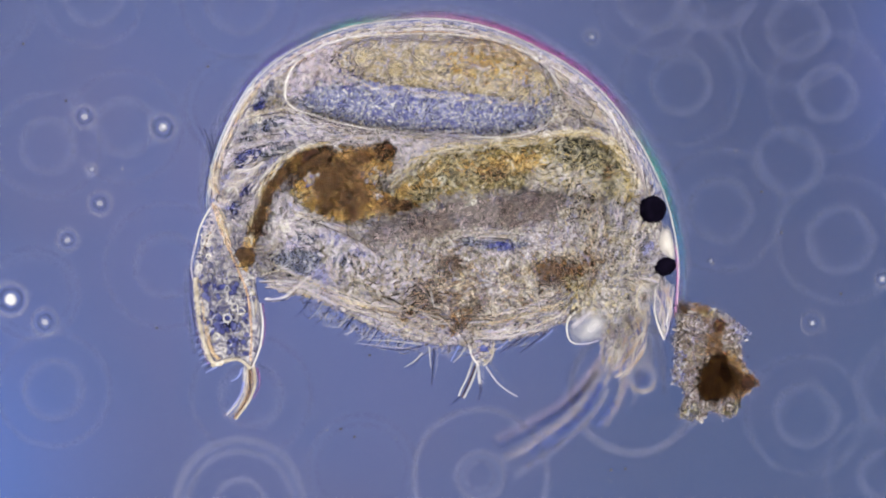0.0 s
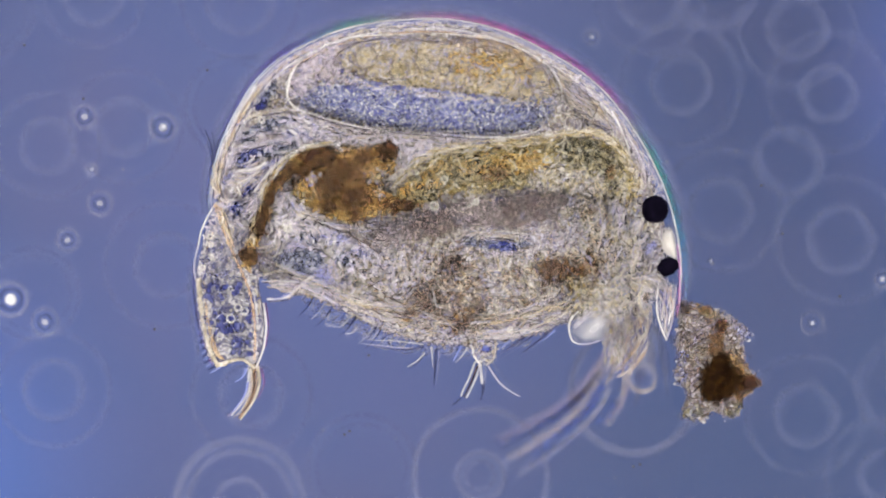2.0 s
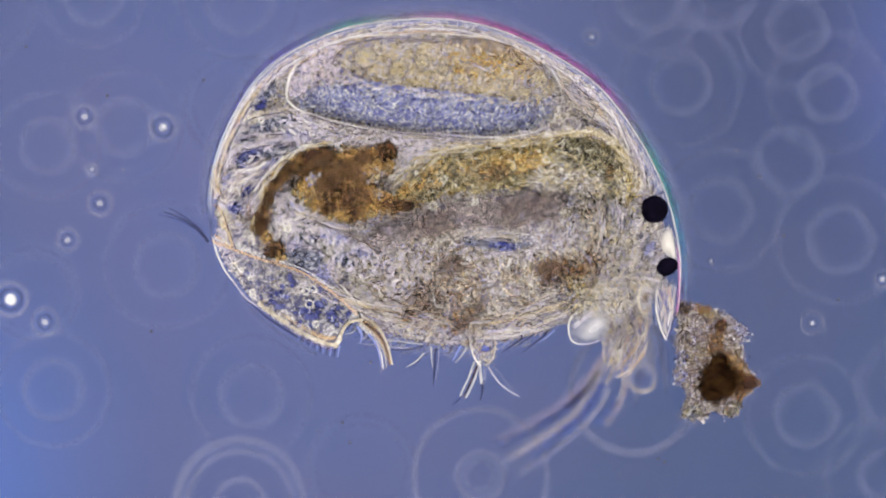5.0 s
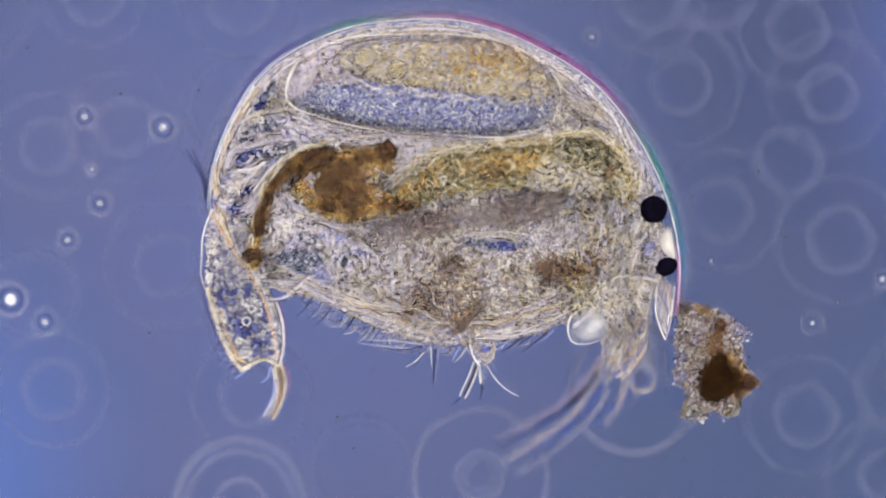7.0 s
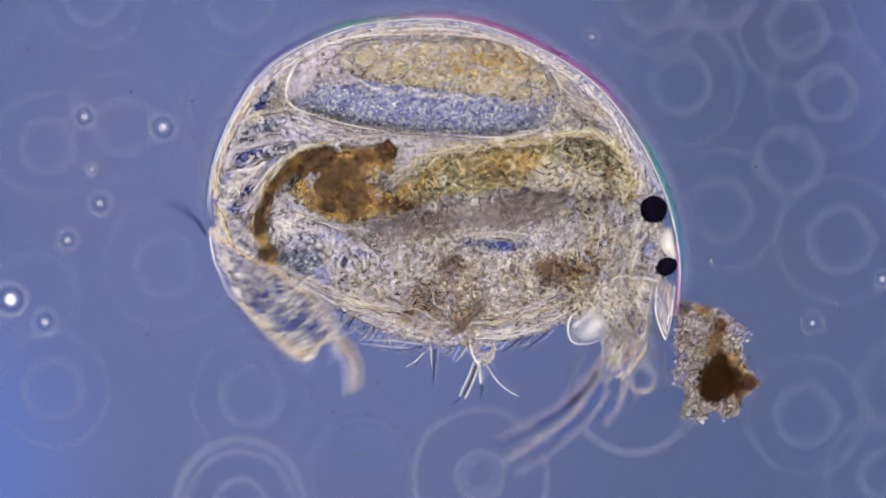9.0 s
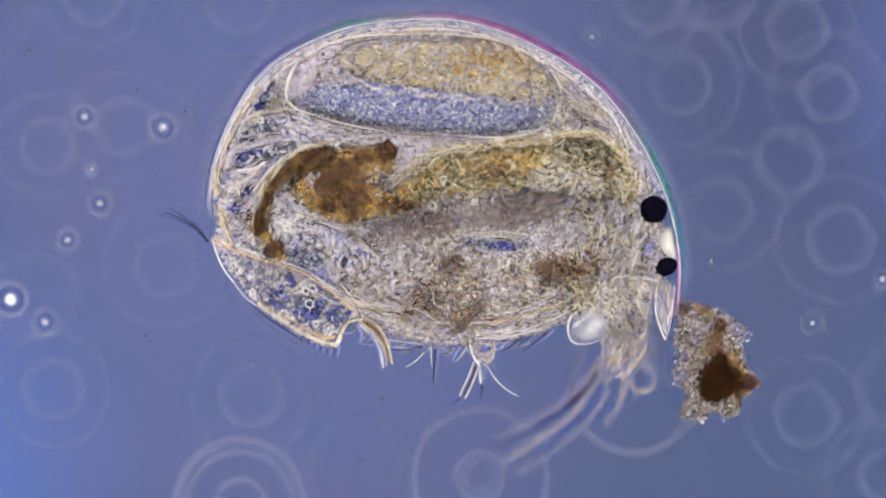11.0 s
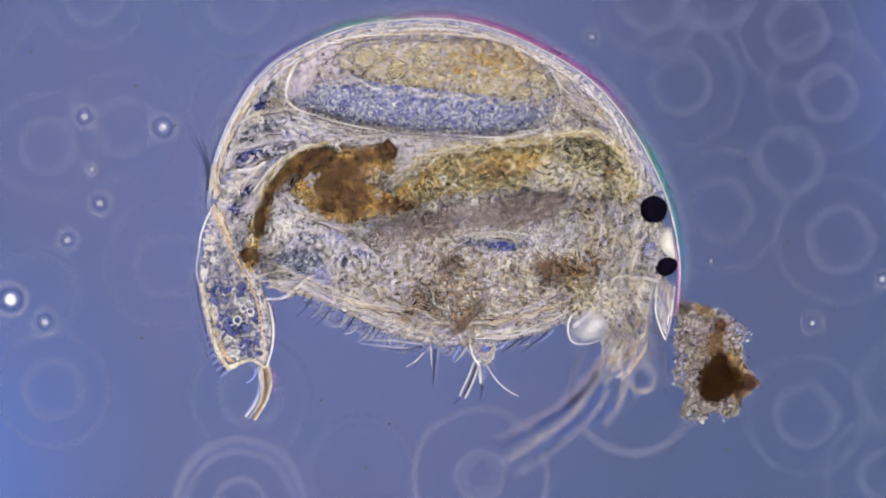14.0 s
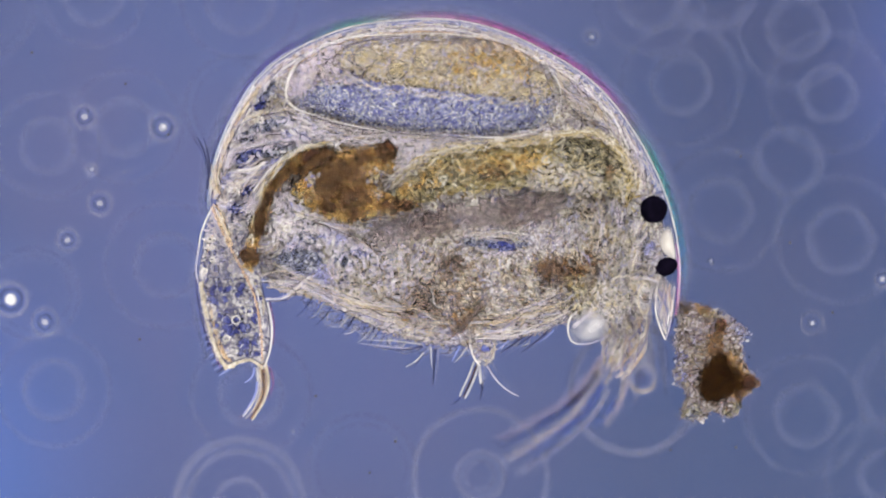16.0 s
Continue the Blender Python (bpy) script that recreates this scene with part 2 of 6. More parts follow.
    "black_gr": tissue("blackish_grains", [(0.1, (0.004, 0.002, 0.001)), (0.6, (0.014, 0.007, 0.004)), (0.95, (0.06, 0.03, 0.01))], 90, island=0.85, bump=0, alpha=0.75, spec=0.0),
    "shield": tissue("cream_white_shield", [(0.3, (0.56, 0.52, 0.46)), (0.7, (0.74, 0.71, 0.66))], 40, rough=0.4, bump=0.1, alpha=0.66, edge=0.7, fringe=0.2),
    "ring_pale": tissue("pale_bright_ring", [(0.3, (0.30, 0.29, 0.36)), (0.7, (0.38, 0.36, 0.38))], 20, rough=0.6, bump=0, alpha=0.11, edge=1.0, fringe=0, spec=0.05),
    "ring_dark": tissue("dark_blue_ring", [(0.3, (0.035, 0.05, 0.15)), (0.7, (0.06, 0.08, 0.20))], 20, rough=0.6, bump=0, alpha=0.3, edge=1.0, fringe=0, spec=0.05),
    "sky_seta": tissue("blurred_bright_blue_seta", [(0.3, (0.05, 0.085, 0.33)), (0.7, (0.075, 0.12, 0.40))], 12, rough=0.6, bump=0, alpha=0.42, edge=1.1, fringe=0, spec=0.05),
    "ring_white": tissue("white_outline", [(0.3, (0.62, 0.60, 0.52)), (0.7, (0.80, 0.78, 0.70))], 60, bump=0, alpha=0.42, edge=0.9, fringe=0),
    "fold": tissue("white_fold", [(0.3, (0.50, 0.49, 0.50)), (0.7, (0.78, 0.77, 0.76))], 40, rough=0.4, bump=0, alpha=0.42, edge=1.2, fringe=0.2),
    "dark_edge": tissue("dark_violet_edge", [(0.3, (0.03, 0.035, 0.14)), (0.7, (0.07, 0.07, 0.22))], 14, rough=0.5, bump=0, alpha=0.5, edge=1.0, fringe=0, spec=0.05),
    "pale_edge": tissue("pale_cyan_edge", [(0.3, (0.45, 0.55, 0.66)), (0.7, (0.66, 0.68, 0.74))], 14, rough=0.4, bump=0, alpha=0.6, edge=0.9, fringe=0),
    "ochre_gr": tissue("ochre_grains", [(0.1, (0.14, 0.072, 0.02)), (0.35, (0.40, 0.245, 0.065)), (0.55, (0.23, 0.13, 0.045)), (0.75, (0.52, 0.37, 0.13)), (0.93, (0.66, 0.54, 0.29))], 90, island=0.88, bump=0, alpha=0.45),
    "mauve_dark": tissue("dark_mauve_grains", [(0.1, (0.05, 0.035, 0.035)), (0.4, (0.13, 0.095, 0.085)), (0.65, (0.08, 0.06, 0.065)), (0.85, (0.22, 0.17, 0.15)), (0.95, (0.36, 0.30, 0.26))], 90, island=0.88, bump=0, alpha=0.42),
    "coarse_gr": tissue("coarse_shreds", [(0.04, (0.03, 0.03, 0.12)), (0.2, (0.74, 0.71, 0.66)), (0.36, (0.10, 0.07, 0.05)), (0.5, (0.66, 0.60, 0.46)), (0.62, (0.07, 0.07, 0.24)), (0.76, (0.78, 0.77, 0.78)), (0.88, (0.20, 0.15, 0.09)), (0.96, (0.80, 0.76, 0.66))], 110, island=0.95, bump=0, alpha=0.42),
    "slate_gr": tissue("slate_grains", [(0.06, (0.03, 0.035, 0.09)), (0.3, (0.12, 0.13, 0.20)), (0.5, (0.05, 0.06, 0.13)), (0.7, (0.22, 0.225, 0.29)), (0.92, (0.50, 0.50, 0.54))], 90, island=0.9, bump=0, alpha=0.5),
    "navy_gr": tissue("navy_grains", [(0.06, (0.012, 0.015, 0.09)), (0.4, (0.03, 0.04, 0.20)), (0.7, (0.07, 0.085, 0.28)), (0.93, (0.34, 0.35, 0.50))], 90, island=0.9, bump=0, alpha=0.6),
    "peri_gr": tissue("periwinkle_grains", [(0.06, (0.16, 0.17, 0.40)), (0.4, (0.34, 0.34, 0.56)), (0.65, (0.24, 0.25, 0.46)), (0.92, (0.62, 0.60, 0.68))], 90, island=0.9, bump=0, alpha=0.45),
    "magenta": tissue("magenta_edge", [(0.3, (0.40, 0.09, 0.30)), (0.7, (0.52, 0.20, 0.42))], 14, rough=0.4, bump=0, alpha=0.3, edge=1.0, fringe=0),
    "cyan": tissue("cyan_edge", [(0.3, (0.06, 0.26, 0.42)), (0.7, (0.14, 0.40, 0.52))], 14, rough=0.4, bump=0, alpha=0.45, edge=1.0, fringe=0),
    "eye": tissue("black_eye", [(0.3, (0.001, 0.001, 0.002)), (0.7, (0.004, 0.003, 0.008))], 60, rough=0.9, bump=0, spec=0.0, edge=0.12, fringe=0),
    "membrane": tissue("clear_milky_membrane", [(0.34, (0.22, 0.22, 0.26)), (0.5, (0.40, 0.39, 0.40)), (0.66, (0.64, 0.62, 0.60))], 60, rough=0.4, bump=0.1, alpha=0.26, edge=0.3, fringe=0.5),
    "film": tissue("faint_film", [(0.3, (0.40, 0.39, 0.42)), (0.7, (0.56, 0.54, 0.53))], 20, rough=0.5, bump=0, alpha=0.16, edge=0.8, fringe=0),
    "halo": tissue("faint_ring", [(0.3, (0.125, 0.142, 0.256)), (0.7, (0.147, 0.157, 0.262))], 9, rough=0.8, bump=0, alpha=0.16, edge=1.0, fringe=0, spec=0.05),
    "halo_dim": tissue("very_faint_ring", [(0.3, (0.122, 0.140, 0.254)), (0.7, (0.142, 0.154, 0.260))], 9, rough=0.8, bump=0, alpha=0.095, edge=1.0, fringe=0, spec=0.05),
    "halo_strong": tissue("pale_ring", [(0.3, (0.150, 0.164, 0.280)), (0.7, (0.20, 0.20, 0.28))], 9, rough=0.8, bump=0, alpha=0.2, edge=1.0, fringe=0, spec=0.05),
    "debris": tissue("detritus", [(0.36, (0.05, 0.04, 0.035)), (0.46, (0.17, 0.14, 0.105)), (0.54, (0.35, 0.30, 0.22)), (0.64, (0.62, 0.58, 0.50))], 150, blotch=0.15, edge=0.3, fringe=0.65, cool=0.8),
    "red": tissue("dark_red_grain", [(0.34, (0.03, 0.005, 0.012)), (0.5, (0.08, 0.014, 0.016)), (0.66, (0.18, 0.05, 0.03))], 110, edge=0.9, fringe=0.3, bump=0.1),
    "speck": tissue("dark_speck", [(0.3, (0.03, 0.03, 0.05)), (0.7, (0.08, 0.08, 0.10))], 60, bump=0, edge=0.12, fringe=0),
    "veil": tissue("blurred_seta", [(0.3, (0.29, 0.31, 0.46)), (0.7, (0.40, 0.39, 0.47))], 12, rough=0.6, bump=0, alpha=0.2, edge=0.8, fringe=0, spec=0.05),
    "veil_blue": tissue("blurred_blue_seta", [(0.3, (0.012, 0.024, 0.11)), (0.7, (0.028, 0.042, 0.16))], 12, rough=0.6, bump=0, alpha=0.45, edge=0.8, fringe=0, spec=0.05),
    "veil_cream": tissue("blurred_cream_seta", [(0.3, (0.42, 0.35, 0.31)), (0.7, (0.55, 0.47, 0.38))], 12, rough=0.6, bump=0, alpha=0.21, edge=0.9, fringe=0, spec=0.05),
    "veil_pink": tissue("blurred_pink_seta", [(0.3, (0.34, 0.27, 0.38)), (0.7, (0.43, 0.35, 0.42))], 12, rough=0.6, bump=0, alpha=0.21, edge=0.9, fringe=0, spec=0.05),
    "fibre": tissue("pale_fibres", [(0.04, (0.06, 0.05, 0.12)), (0.16, (0.60, 0.55, 0.48)), (0.26, (0.14, 0.10, 0.08)), (0.38, (0.68, 0.66, 0.62)), (0.5, (0.30, 0.30, 0.52)), (0.62, (0.70, 0.62, 0.46)), (0.74, (0.20, 0.18, 0.22)), (0.85, (0.58, 0.46, 0.32)), (0.95, (0.76, 0.74, 0.70))], 110, island=0.92, bump=0, alpha=0.5, cool=0.7),
    "fibre_warm": tissue("ochre_fibres", [(0.04, (0.07, 0.05, 0.03)), (0.2, (0.55, 0.46, 0.26)), (0.34, (0.18, 0.12, 0.05)), (0.48, (0.80, 0.76, 0.64)), (0.62, (0.36, 0.26, 0.09)), (0.78, (0.62, 0.52, 0.28)), (0.93, W)], 110, island=0.92, bump=0, alpha=0.5, cool=0.2),
    "fibre_blue": tissue("blue_fibres", [(0.14, (0.03, 0.03, 0.11)), (0.4, (0.13, 0.14, 0.30)), (0.6, (0.38, 0.38, 0.46)), (0.82, (0.85, 0.85, 0.84))], 110, island=0.75, bump=0, alpha=0.45, blotch=0.15),
    "tail_gr": tissue("tail_cells", [(0.05, (0.02, 0.022, 0.09)), (0.2, (0.20, 0.20, 0.26)), (0.33, (0.03, 0.035, 0.14)), (0.48, (0.45, 0.44, 0.44)), (0.62, (0.05, 0.06, 0.20)), (0.78, (0.26, 0.24, 0.22)), (0.95, (0.75, 0.74, 0.72))], 110, island=0.92, bump=0, alpha=0.6),
    "clump": tissue("brown_food_clump", [(0.34, (0.025, 0.010, 0.006)), (0.5, (0.065, 0.029, 0.013)), (0.66, (0.15, 0.08, 0.032))], 90, edge=1.1, alpha=0.9, bump=0.1),
    "debris_gr": tissue("detritus_grains", [(0.04, (0.03, 0.022, 0.03)), (0.18, (0.28, 0.22, 0.15)), (0.32, (0.08, 0.048, 0.03)), (0.46, (0.46, 0.41, 0.34)), (0.6, (0.12, 0.11, 0.20)), (0.74, (0.22, 0.135, 0.06)), (0.84, (0.30, 0.28, 0.34)), (0.94, (0.76, 0.73, 0.68))], 110, island=0.92, bump=0, alpha=0.6, cool=0.7),
    "core_rim": tissue("amber_core_rim", [(0.34, (0.015, 0.006, 0.003)), (0.48, (0.06, 0.026, 0.007)), (0.58, (0.15, 0.075, 0.02)), (0.68, (0.36, 0.24, 0.09))], 110, edge=1.0, bump=0.15, spec=0.0, fringe=0.5),
    "shade_line": tissue("dark_violet_shade_line", [(0.3, (0.05, 0.045, 0.09)), (0.7, (0.16, 0.14, 0.18))], 50, bump=0, alpha=0.5, edge=0.8, fringe=0),
    "tail": tissue("blue_celled_tissue", [(0.36, (0.05, 0.05, 0.13)), (0.47, (0.17, 0.165, 0.22)), (0.55, (0.33, 0.315, 0.33)), (0.65, (0.66, 0.64, 0.63))], 75, blotch=0.1, edge=0.15, fringe=0.65, alpha=0.92),
    "cell": tissue("navy_tail_cell", [(0.34, (0.010, 0.012, 0.07)), (0.5, (0.035, 0.042, 0.16)), (0.66, (0.13, 0.14, 0.26))], 90, edge=0.9, alpha=0.88, fringe=0.4, bump=0.1),
    "fringe": tissue("fringe_hairs", [(0.1, (0.05, 0.06, 0.16)), (0.35, (0.40, 0.40, 0.48)), (0.6, (0.14, 0.15, 0.30)), (0.9, (0.60, 0.59, 0.62))], 110, island=0.95, bump=0, alpha=0.38),
    "tail_wall": tissue("cream_tail_wall", [(0.34, (0.26, 0.22, 0.16)), (0.5, (0.46, 0.41, 0.32)), (0.66, (0.70, 0.66, 0.58))], 130, rough=0.4, bump=0.2, alpha=0.72, edge=1.0, fringe=0.4),
    "gut_dark": tissue("dark_olive_grains", [(0.1, (0.03, 0.03, 0.025)), (0.35, (0.12, 0.105, 0.06)), (0.55, (0.05, 0.05, 0.05)), (0.75, (0.22, 0.19, 0.10)), (0.93, (0.55, 0.52, 0.42))], 90, island=0.9, bump=0, alpha=0.45),
    "stain": tissue("red_brown_tissue", [(0.34, (0.03, 0.016, 0.011)), (0.5, (0.085, 0.05, 0.034)), (0.66, (0.22, 0.15, 0.11))], 150, edge=1.2, alpha=0.45, fringe=0.7),
    "pink": tissue("pinkish_shell_band", [(0.34, (0.30, 0.22, 0.20)), (0.5, (0.46, 0.37, 0.34)), (0.66, (0.66, 0.58, 0.54))], 60, rough=0.4, bump=0.1, alpha=0.5, edge=1.0, fringe=0.3),
    "drop": tissue("clear_droplet", [(0.3, (0.22, 0.24, 0.34)), (0.7, (0.44, 0.43, 0.46))], 90, rough=0.3, bump=0, alpha=0.5, edge=0.8, fringe=0.5),
    "fibre_soft": tissue("soft_fibres", [(0.04, (0.08, 0.08, 0.20)), (0.2, (0.66, 0.57, 0.48)), (0.36, (0.10, 0.12, 0.32)), (0.52, (0.66, 0.58, 0.48)), (0.68, (0.26, 0.24, 0.38)), (0.84, (0.50, 0.36, 0.24)), (0.92, (0.78, 0.75, 0.72))], 110, island=0.95, bump=0, alpha=0.7),
    "core": tissue("blackish_core", [(0.34, (0.006, 0.002, 0.001)), (0.5, (0.014, 0.006, 0.003)), (0.68, (0.05, 0.022, 0.008))], 110, edge=1.3, bump=0.05, spec=0.0),
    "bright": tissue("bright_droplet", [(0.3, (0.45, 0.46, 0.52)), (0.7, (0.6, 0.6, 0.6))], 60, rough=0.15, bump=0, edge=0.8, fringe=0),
}


def rim_mat():
    """Cuticle edge with the colours of a thin film, changing along the arc."""
    m, nt, p = node_mat("iridescent_edge")
    co, mp = nt.nodes.new("ShaderNodeTexCoord"), nt.nodes.new("ShaderNodeMapping")
    gr = nt.nodes.new("ShaderNodeTexGradient")
    gr.gradient_type = "RADIAL"
    nt.links.new(co.outputs["Object"], mp.inputs[0])
    nt.links.new(mp.outputs[0], gr.inputs[0])
    cols = [(0.0, (0.10, 0.15, 0.38)), (0.40, (0.28, 0.05, 0.22)), (0.50, (0.03, 0.12, 0.28)), (0.56, (0.04, 0.25, 0.23)), (0.62, (0.24, 0.08, 0.28)),
            (0.70, (0.32, 0.05, 0.24)), (0.76, (0.30, 0.18, 0.32)), (0.81, (0.07, 0.22, 0.20)), (0.86, (0.09, 0.07, 0.34)), (0.93, (0.10, 0.14, 0.34))]
    nt.links.new(ramp_node(nt, cols, gr.outputs["Fac"]), p.inputs["Base Color"])
    p.inputs["Roughness"].default_value = 0.3
    at, r = nt.nodes.new("ShaderNodeAttribute"), nt.nodes.new("ShaderNodeMapRange")
    at.attribute_name = "thickness"
    r.inputs["To Max"].default_value = 0.55
    nt.links.new(at.outputs["Fac"], r.inputs["Value"])
    nt.links.new(r.outputs[0], p.inputs["Alpha"])
    return m


M["rim"] = rim_mat()


# ---- shape helpers ----
def set_thickness(me, values):
    me.attributes.new("thickness", "FLOAT", "POINT").data.foreach_set("value", np.asarray(values, dtype=np.float32))


def mesh_of(name, verts, faces, mat, smooth=True, thick=None):
    me = bpy.data.meshes.new(name)
    verts, faces = np.asarray(verts, dtype=np.float32), [tuple(f) for f in faces]
    verts[:, :2] *= 1 - verts[:, 2:3] / EYE_HEIGHT
    me.from_pydata(verts.tolist(), [], faces)
    me.materials.append(mat)
    if smooth:
        me.polygons.foreach_set("use_smooth", [True] * len(me.polygons))
    set_thickness(me, np.ones(len(verts)) if thick is None else thick)
    me.update()
    return me


def part(name, me, parent, label="", kind=""):
    ob = new(name, me)
    ob.parent = parent
    return tagged(ob, label, "", "", kind)


def spline(pts, per=6, closed=False):
    """Catmull-Rom through the given rows."""
    p = np.asarray(pts, dtype=float)
    n, out = len(p), []
    for i in range(n if closed else n - 1):
        a, b, c, d = ((p[(i + k) % n] for k in (-1, 0, 1, 2)) if closed else (p[min(max(i + k, 0), n - 1)] for k in (-1, 0, 1, 2)))
        for k in range(per):
            t = k / per
            out.append(0.5 * (2 * b + (c - a) * t + (2 * a - 5 * b + 4 * c - d) * t * t + (3 * b - a - 3 * c + d) * t ** 3))
    if not closed:
        out.append(p[-1])
    return np.array(out)


class Pillow:
    """A rounded body over a closed outline (plan units), swelling up and down from height z0."""

    def __init__(self, outline, up, down, z0=0.0, power=2.4, origin=(784, 441), wobble=0.0, grain=0.0, scale=40.0, centre=None):
        o = spline(outline, 6, True)
        self.o, self.up, self.down, self.z0, self.power, self.origin = o, up, down, z0, power, origin
        self.c = np.array(centre if centre else o.mean(axis=0))
        d = o - self.c
        ang, rad = np.arctan2(d[:, 1], d[:, 0]), np.hypot(d[:, 0], d[:, 1])
        k = np.argsort(ang)
        self.ang, self.rad = ang[k], rad[k]
        self.wobble, self.grain, self.scale = wobble, grain, scale

    def reach(self, a):
        return np.interp(a, np.r_[self.ang[-1] - 2 * np.pi, self.ang, self.ang[0] + 2 * np.pi], np.r_[self.rad[-1], self.rad, self.rad[0]])

    def f(self, u, v):
        d = np.array([u, v]) - self.c
        return math.hypot(*d) / max(self.reach(math.atan2(d[1], d[0])), 1e-6)

    def z_at(self, u, v):
        return self.z0 + self.up * max(0.0, 1 - min(self.f(u, v), 1) ** self.power) ** 0.5

    def mesh(self, name, mat, seg=96, rings=14, top=True, bottom=True, thick=0.0):
        verts, faces, depth = [], [], []
        a = np.linspace(-np.pi, np.pi, seg, endpoint=False)
        R = self.reach(a)

        def surf(sign, h, inset=0.0):
            start = len(verts)
            for i in range(rings + 1):
                f = math.sin(math.pi / 2 * i / rings) * (1 - inset)
                z = h * max(0.0, 1 - (f / (1 - inset) if inset else f) ** self.power) ** 0.5
                for k in range(seg):
                    u, v = self.c + f * R[k] * np.array([math.cos(a[k]), math.sin(a[k])])
                    depth.append(max(0.0, 1 - math.sin(math.pi / 2 * i / rings) ** 1.5))
                    q = Vector((u / self.scale, v / self.scale, sign * 3.1))
                    dz = self.grain * noise.noise(q) * (1 - 0.7 * f)
                    if self.wobble and i == rings:
                        w = self.wobble * noise.noise(q * 2.0)
                        u, v = u + w * math.cos(a[k]), v + w * math.sin(a[k])
                    verts.append(((u - self.origin[0]) / PLAN, (self.origin[1] - v) / PLAN, self.z0 + sign * (z + dz)))
            for i in range(rings):
                for k in range(seg):
                    q = [start + i * seg + k, start + (i + 1) * seg + k, start + (i + 1) * seg + (k + 1) % seg, start + i * seg + (k + 1) % seg]
                    if i == 0:
                        q = q[:3] if k else q[:3]
                    faces.append(q if sign > 0 else q[::-1])
            return start

        if top:
            surf(1, self.up)
            if thick:
                surf(1, self.up - thick, thick * 3)
        if bottom:
            surf(-1, self.down)
            if thick:
                surf(-1, self.down - thick, thick * 3)
        return mesh_of(name, verts, faces, mat, True, depth)


def tube(name, pts, mat, sides=8, per=6, origin=(784, 441), taper=False, flat=1.0, closed=False, rough=0.0):
    """A round strand through rows of (u, v, z, radius in plan units)."""
    p = spline([(q[0], q[1], q[2] * PLAN, q[3]) for q in pts], per, closed)
    c, r = p[:, :3], p[:, 3]
    n = len(c)
    verts, faces, depth = [], [], []
    for i in range(n):
        t = (c[(i + 1) % n] - c[i - 1]) if closed else (c[min(i + 1, n - 1)] - c[max(i - 1, 0)])
        t = t / max(np.linalg.norm(t), 1e-9)
        side = np.cross(t, (0, 0, 1.0))
        side = side / max(np.linalg.norm(side), 1e-9)
        up = np.cross(side, t)
        rr = max(r[i], 0.15)
        for k in range(sides):
            a = 2 * math.pi * k / sides
            w = rr * (1 + rough * noise.noise(Vector((c[i][0] / 9, c[i][1] / 9, k * 0.7))))
            depth.append(abs(math.sin(a)))
            q = c[i] + w * (math.cos(a) * side + flat * math.sin(a) * up)
            verts.append(((q[0] - origin[0]) / PLAN, (origin[1] - q[1]) / PLAN, q[2] / PLAN))
    for i in range(n if closed else n - 1):
        for k in range(sides):
            j, h = (i + 1) % n, (k + 1) % sides
            faces.append((i * sides + k, i * sides + h, j * sides + h, j * sides + k))
    if not closed:
        faces.append(tuple(range(sides))[::-1])
        faces.append(tuple((n - 1) * sides + k for k in range(sides)))
    return mesh_of(name, verts, faces, mat, True, depth)


def ring(name, u, v, z, r, w, mat, origin=(784, 441), flat=1.0):
    k = 40 if r > 12 else 20
    return tube(name, [(u + r * math.cos(2 * math.pi * i / k), v + r * math.sin(2 * math.pi * i / k), z, w) for i in range(k)], mat, 8, 1, origin, flat=flat, closed=True)


def ball(name, u, v, z, r, mat, origin=(784, 441), squash=1.0, lump=0.0, stretch=1.0, turn=0.0):
    bm = bmesh.new()
    bmesh.ops.create_icosphere(bm, subdivisions=3, radius=1.0)
    ca, sa = math.cos(radians(turn)), math.sin(radians(turn))
    depth = [abs(q.co.z) for q in bm.verts]
    for q in bm.verts:
        k = 1 + lump * noise.noise(q.co * 1.6 + Vector((u, v, r)) * 0.37) + 0.4 * lump * noise.noise(q.co * 4.5 + Vector((v, u, r)))
        x, y = q.co.x * k * r * stretch / PLAN, q.co.y * k * r / PLAN
        w = (1 - z / EYE_HEIGHT) / PLAN
        q.co = Vector((x * ca - y * sa + (u - origin[0]) * w, x * sa + y * ca + (origin[1] - v) * w, q.co.z * k * r * squash / PLAN + z))
    me = bpy.data.meshes.new(name)
    bm.to_mesh(me)
    bm.free()
    me.materials.append(mat)
    me.polygons.foreach_set("use_smooth", [True] * len(me.polygons))
    set_thickness(me, depth)
    return me


# one small rounded grain, longer than wide: the template for all granules
def grain_template(sides=6):
    rows = [(-1.0, 0.0), (-0.5, 0.86), (0.45, 0.9), (1.0, 0.0)]
    verts, faces = [(-1.0, 0, 0)], []
    for x, r in rows[1:-1]:
        verts += [(x, r * math.cos(2 * math.pi * k / sides), 0.6 * r * math.sin(2 * math.pi * k / sides)) for k in range(sides)]
    verts.append((1.0, 0, 0))
    last, b = len(verts) - 1, 1 + sides
    for k in range(sides):
        h = (k + 1) % sides
        faces += [(0, 1 + h, 1 + k), (1 + k, 1 + h, b + h), (1 + k, b + h, b + k), (last, b + k, b + h)]
    return np.array(verts), np.array(faces)


GV, GF = grain_template()


def inside(o, u, v):
    x0, y0, x1, y1 = o[:, 0], o[:, 1], np.roll(o[:, 0], -1), np.roll(o[:, 1], -1)
    cut = (y0 > v) != (y1 > v)
    return np.count_nonzero(cut & (u < (x1 - x0) * (v - y0) / np.where(y1 == y0, 1e-9, y1 - y0) + x0)) % 2 == 1


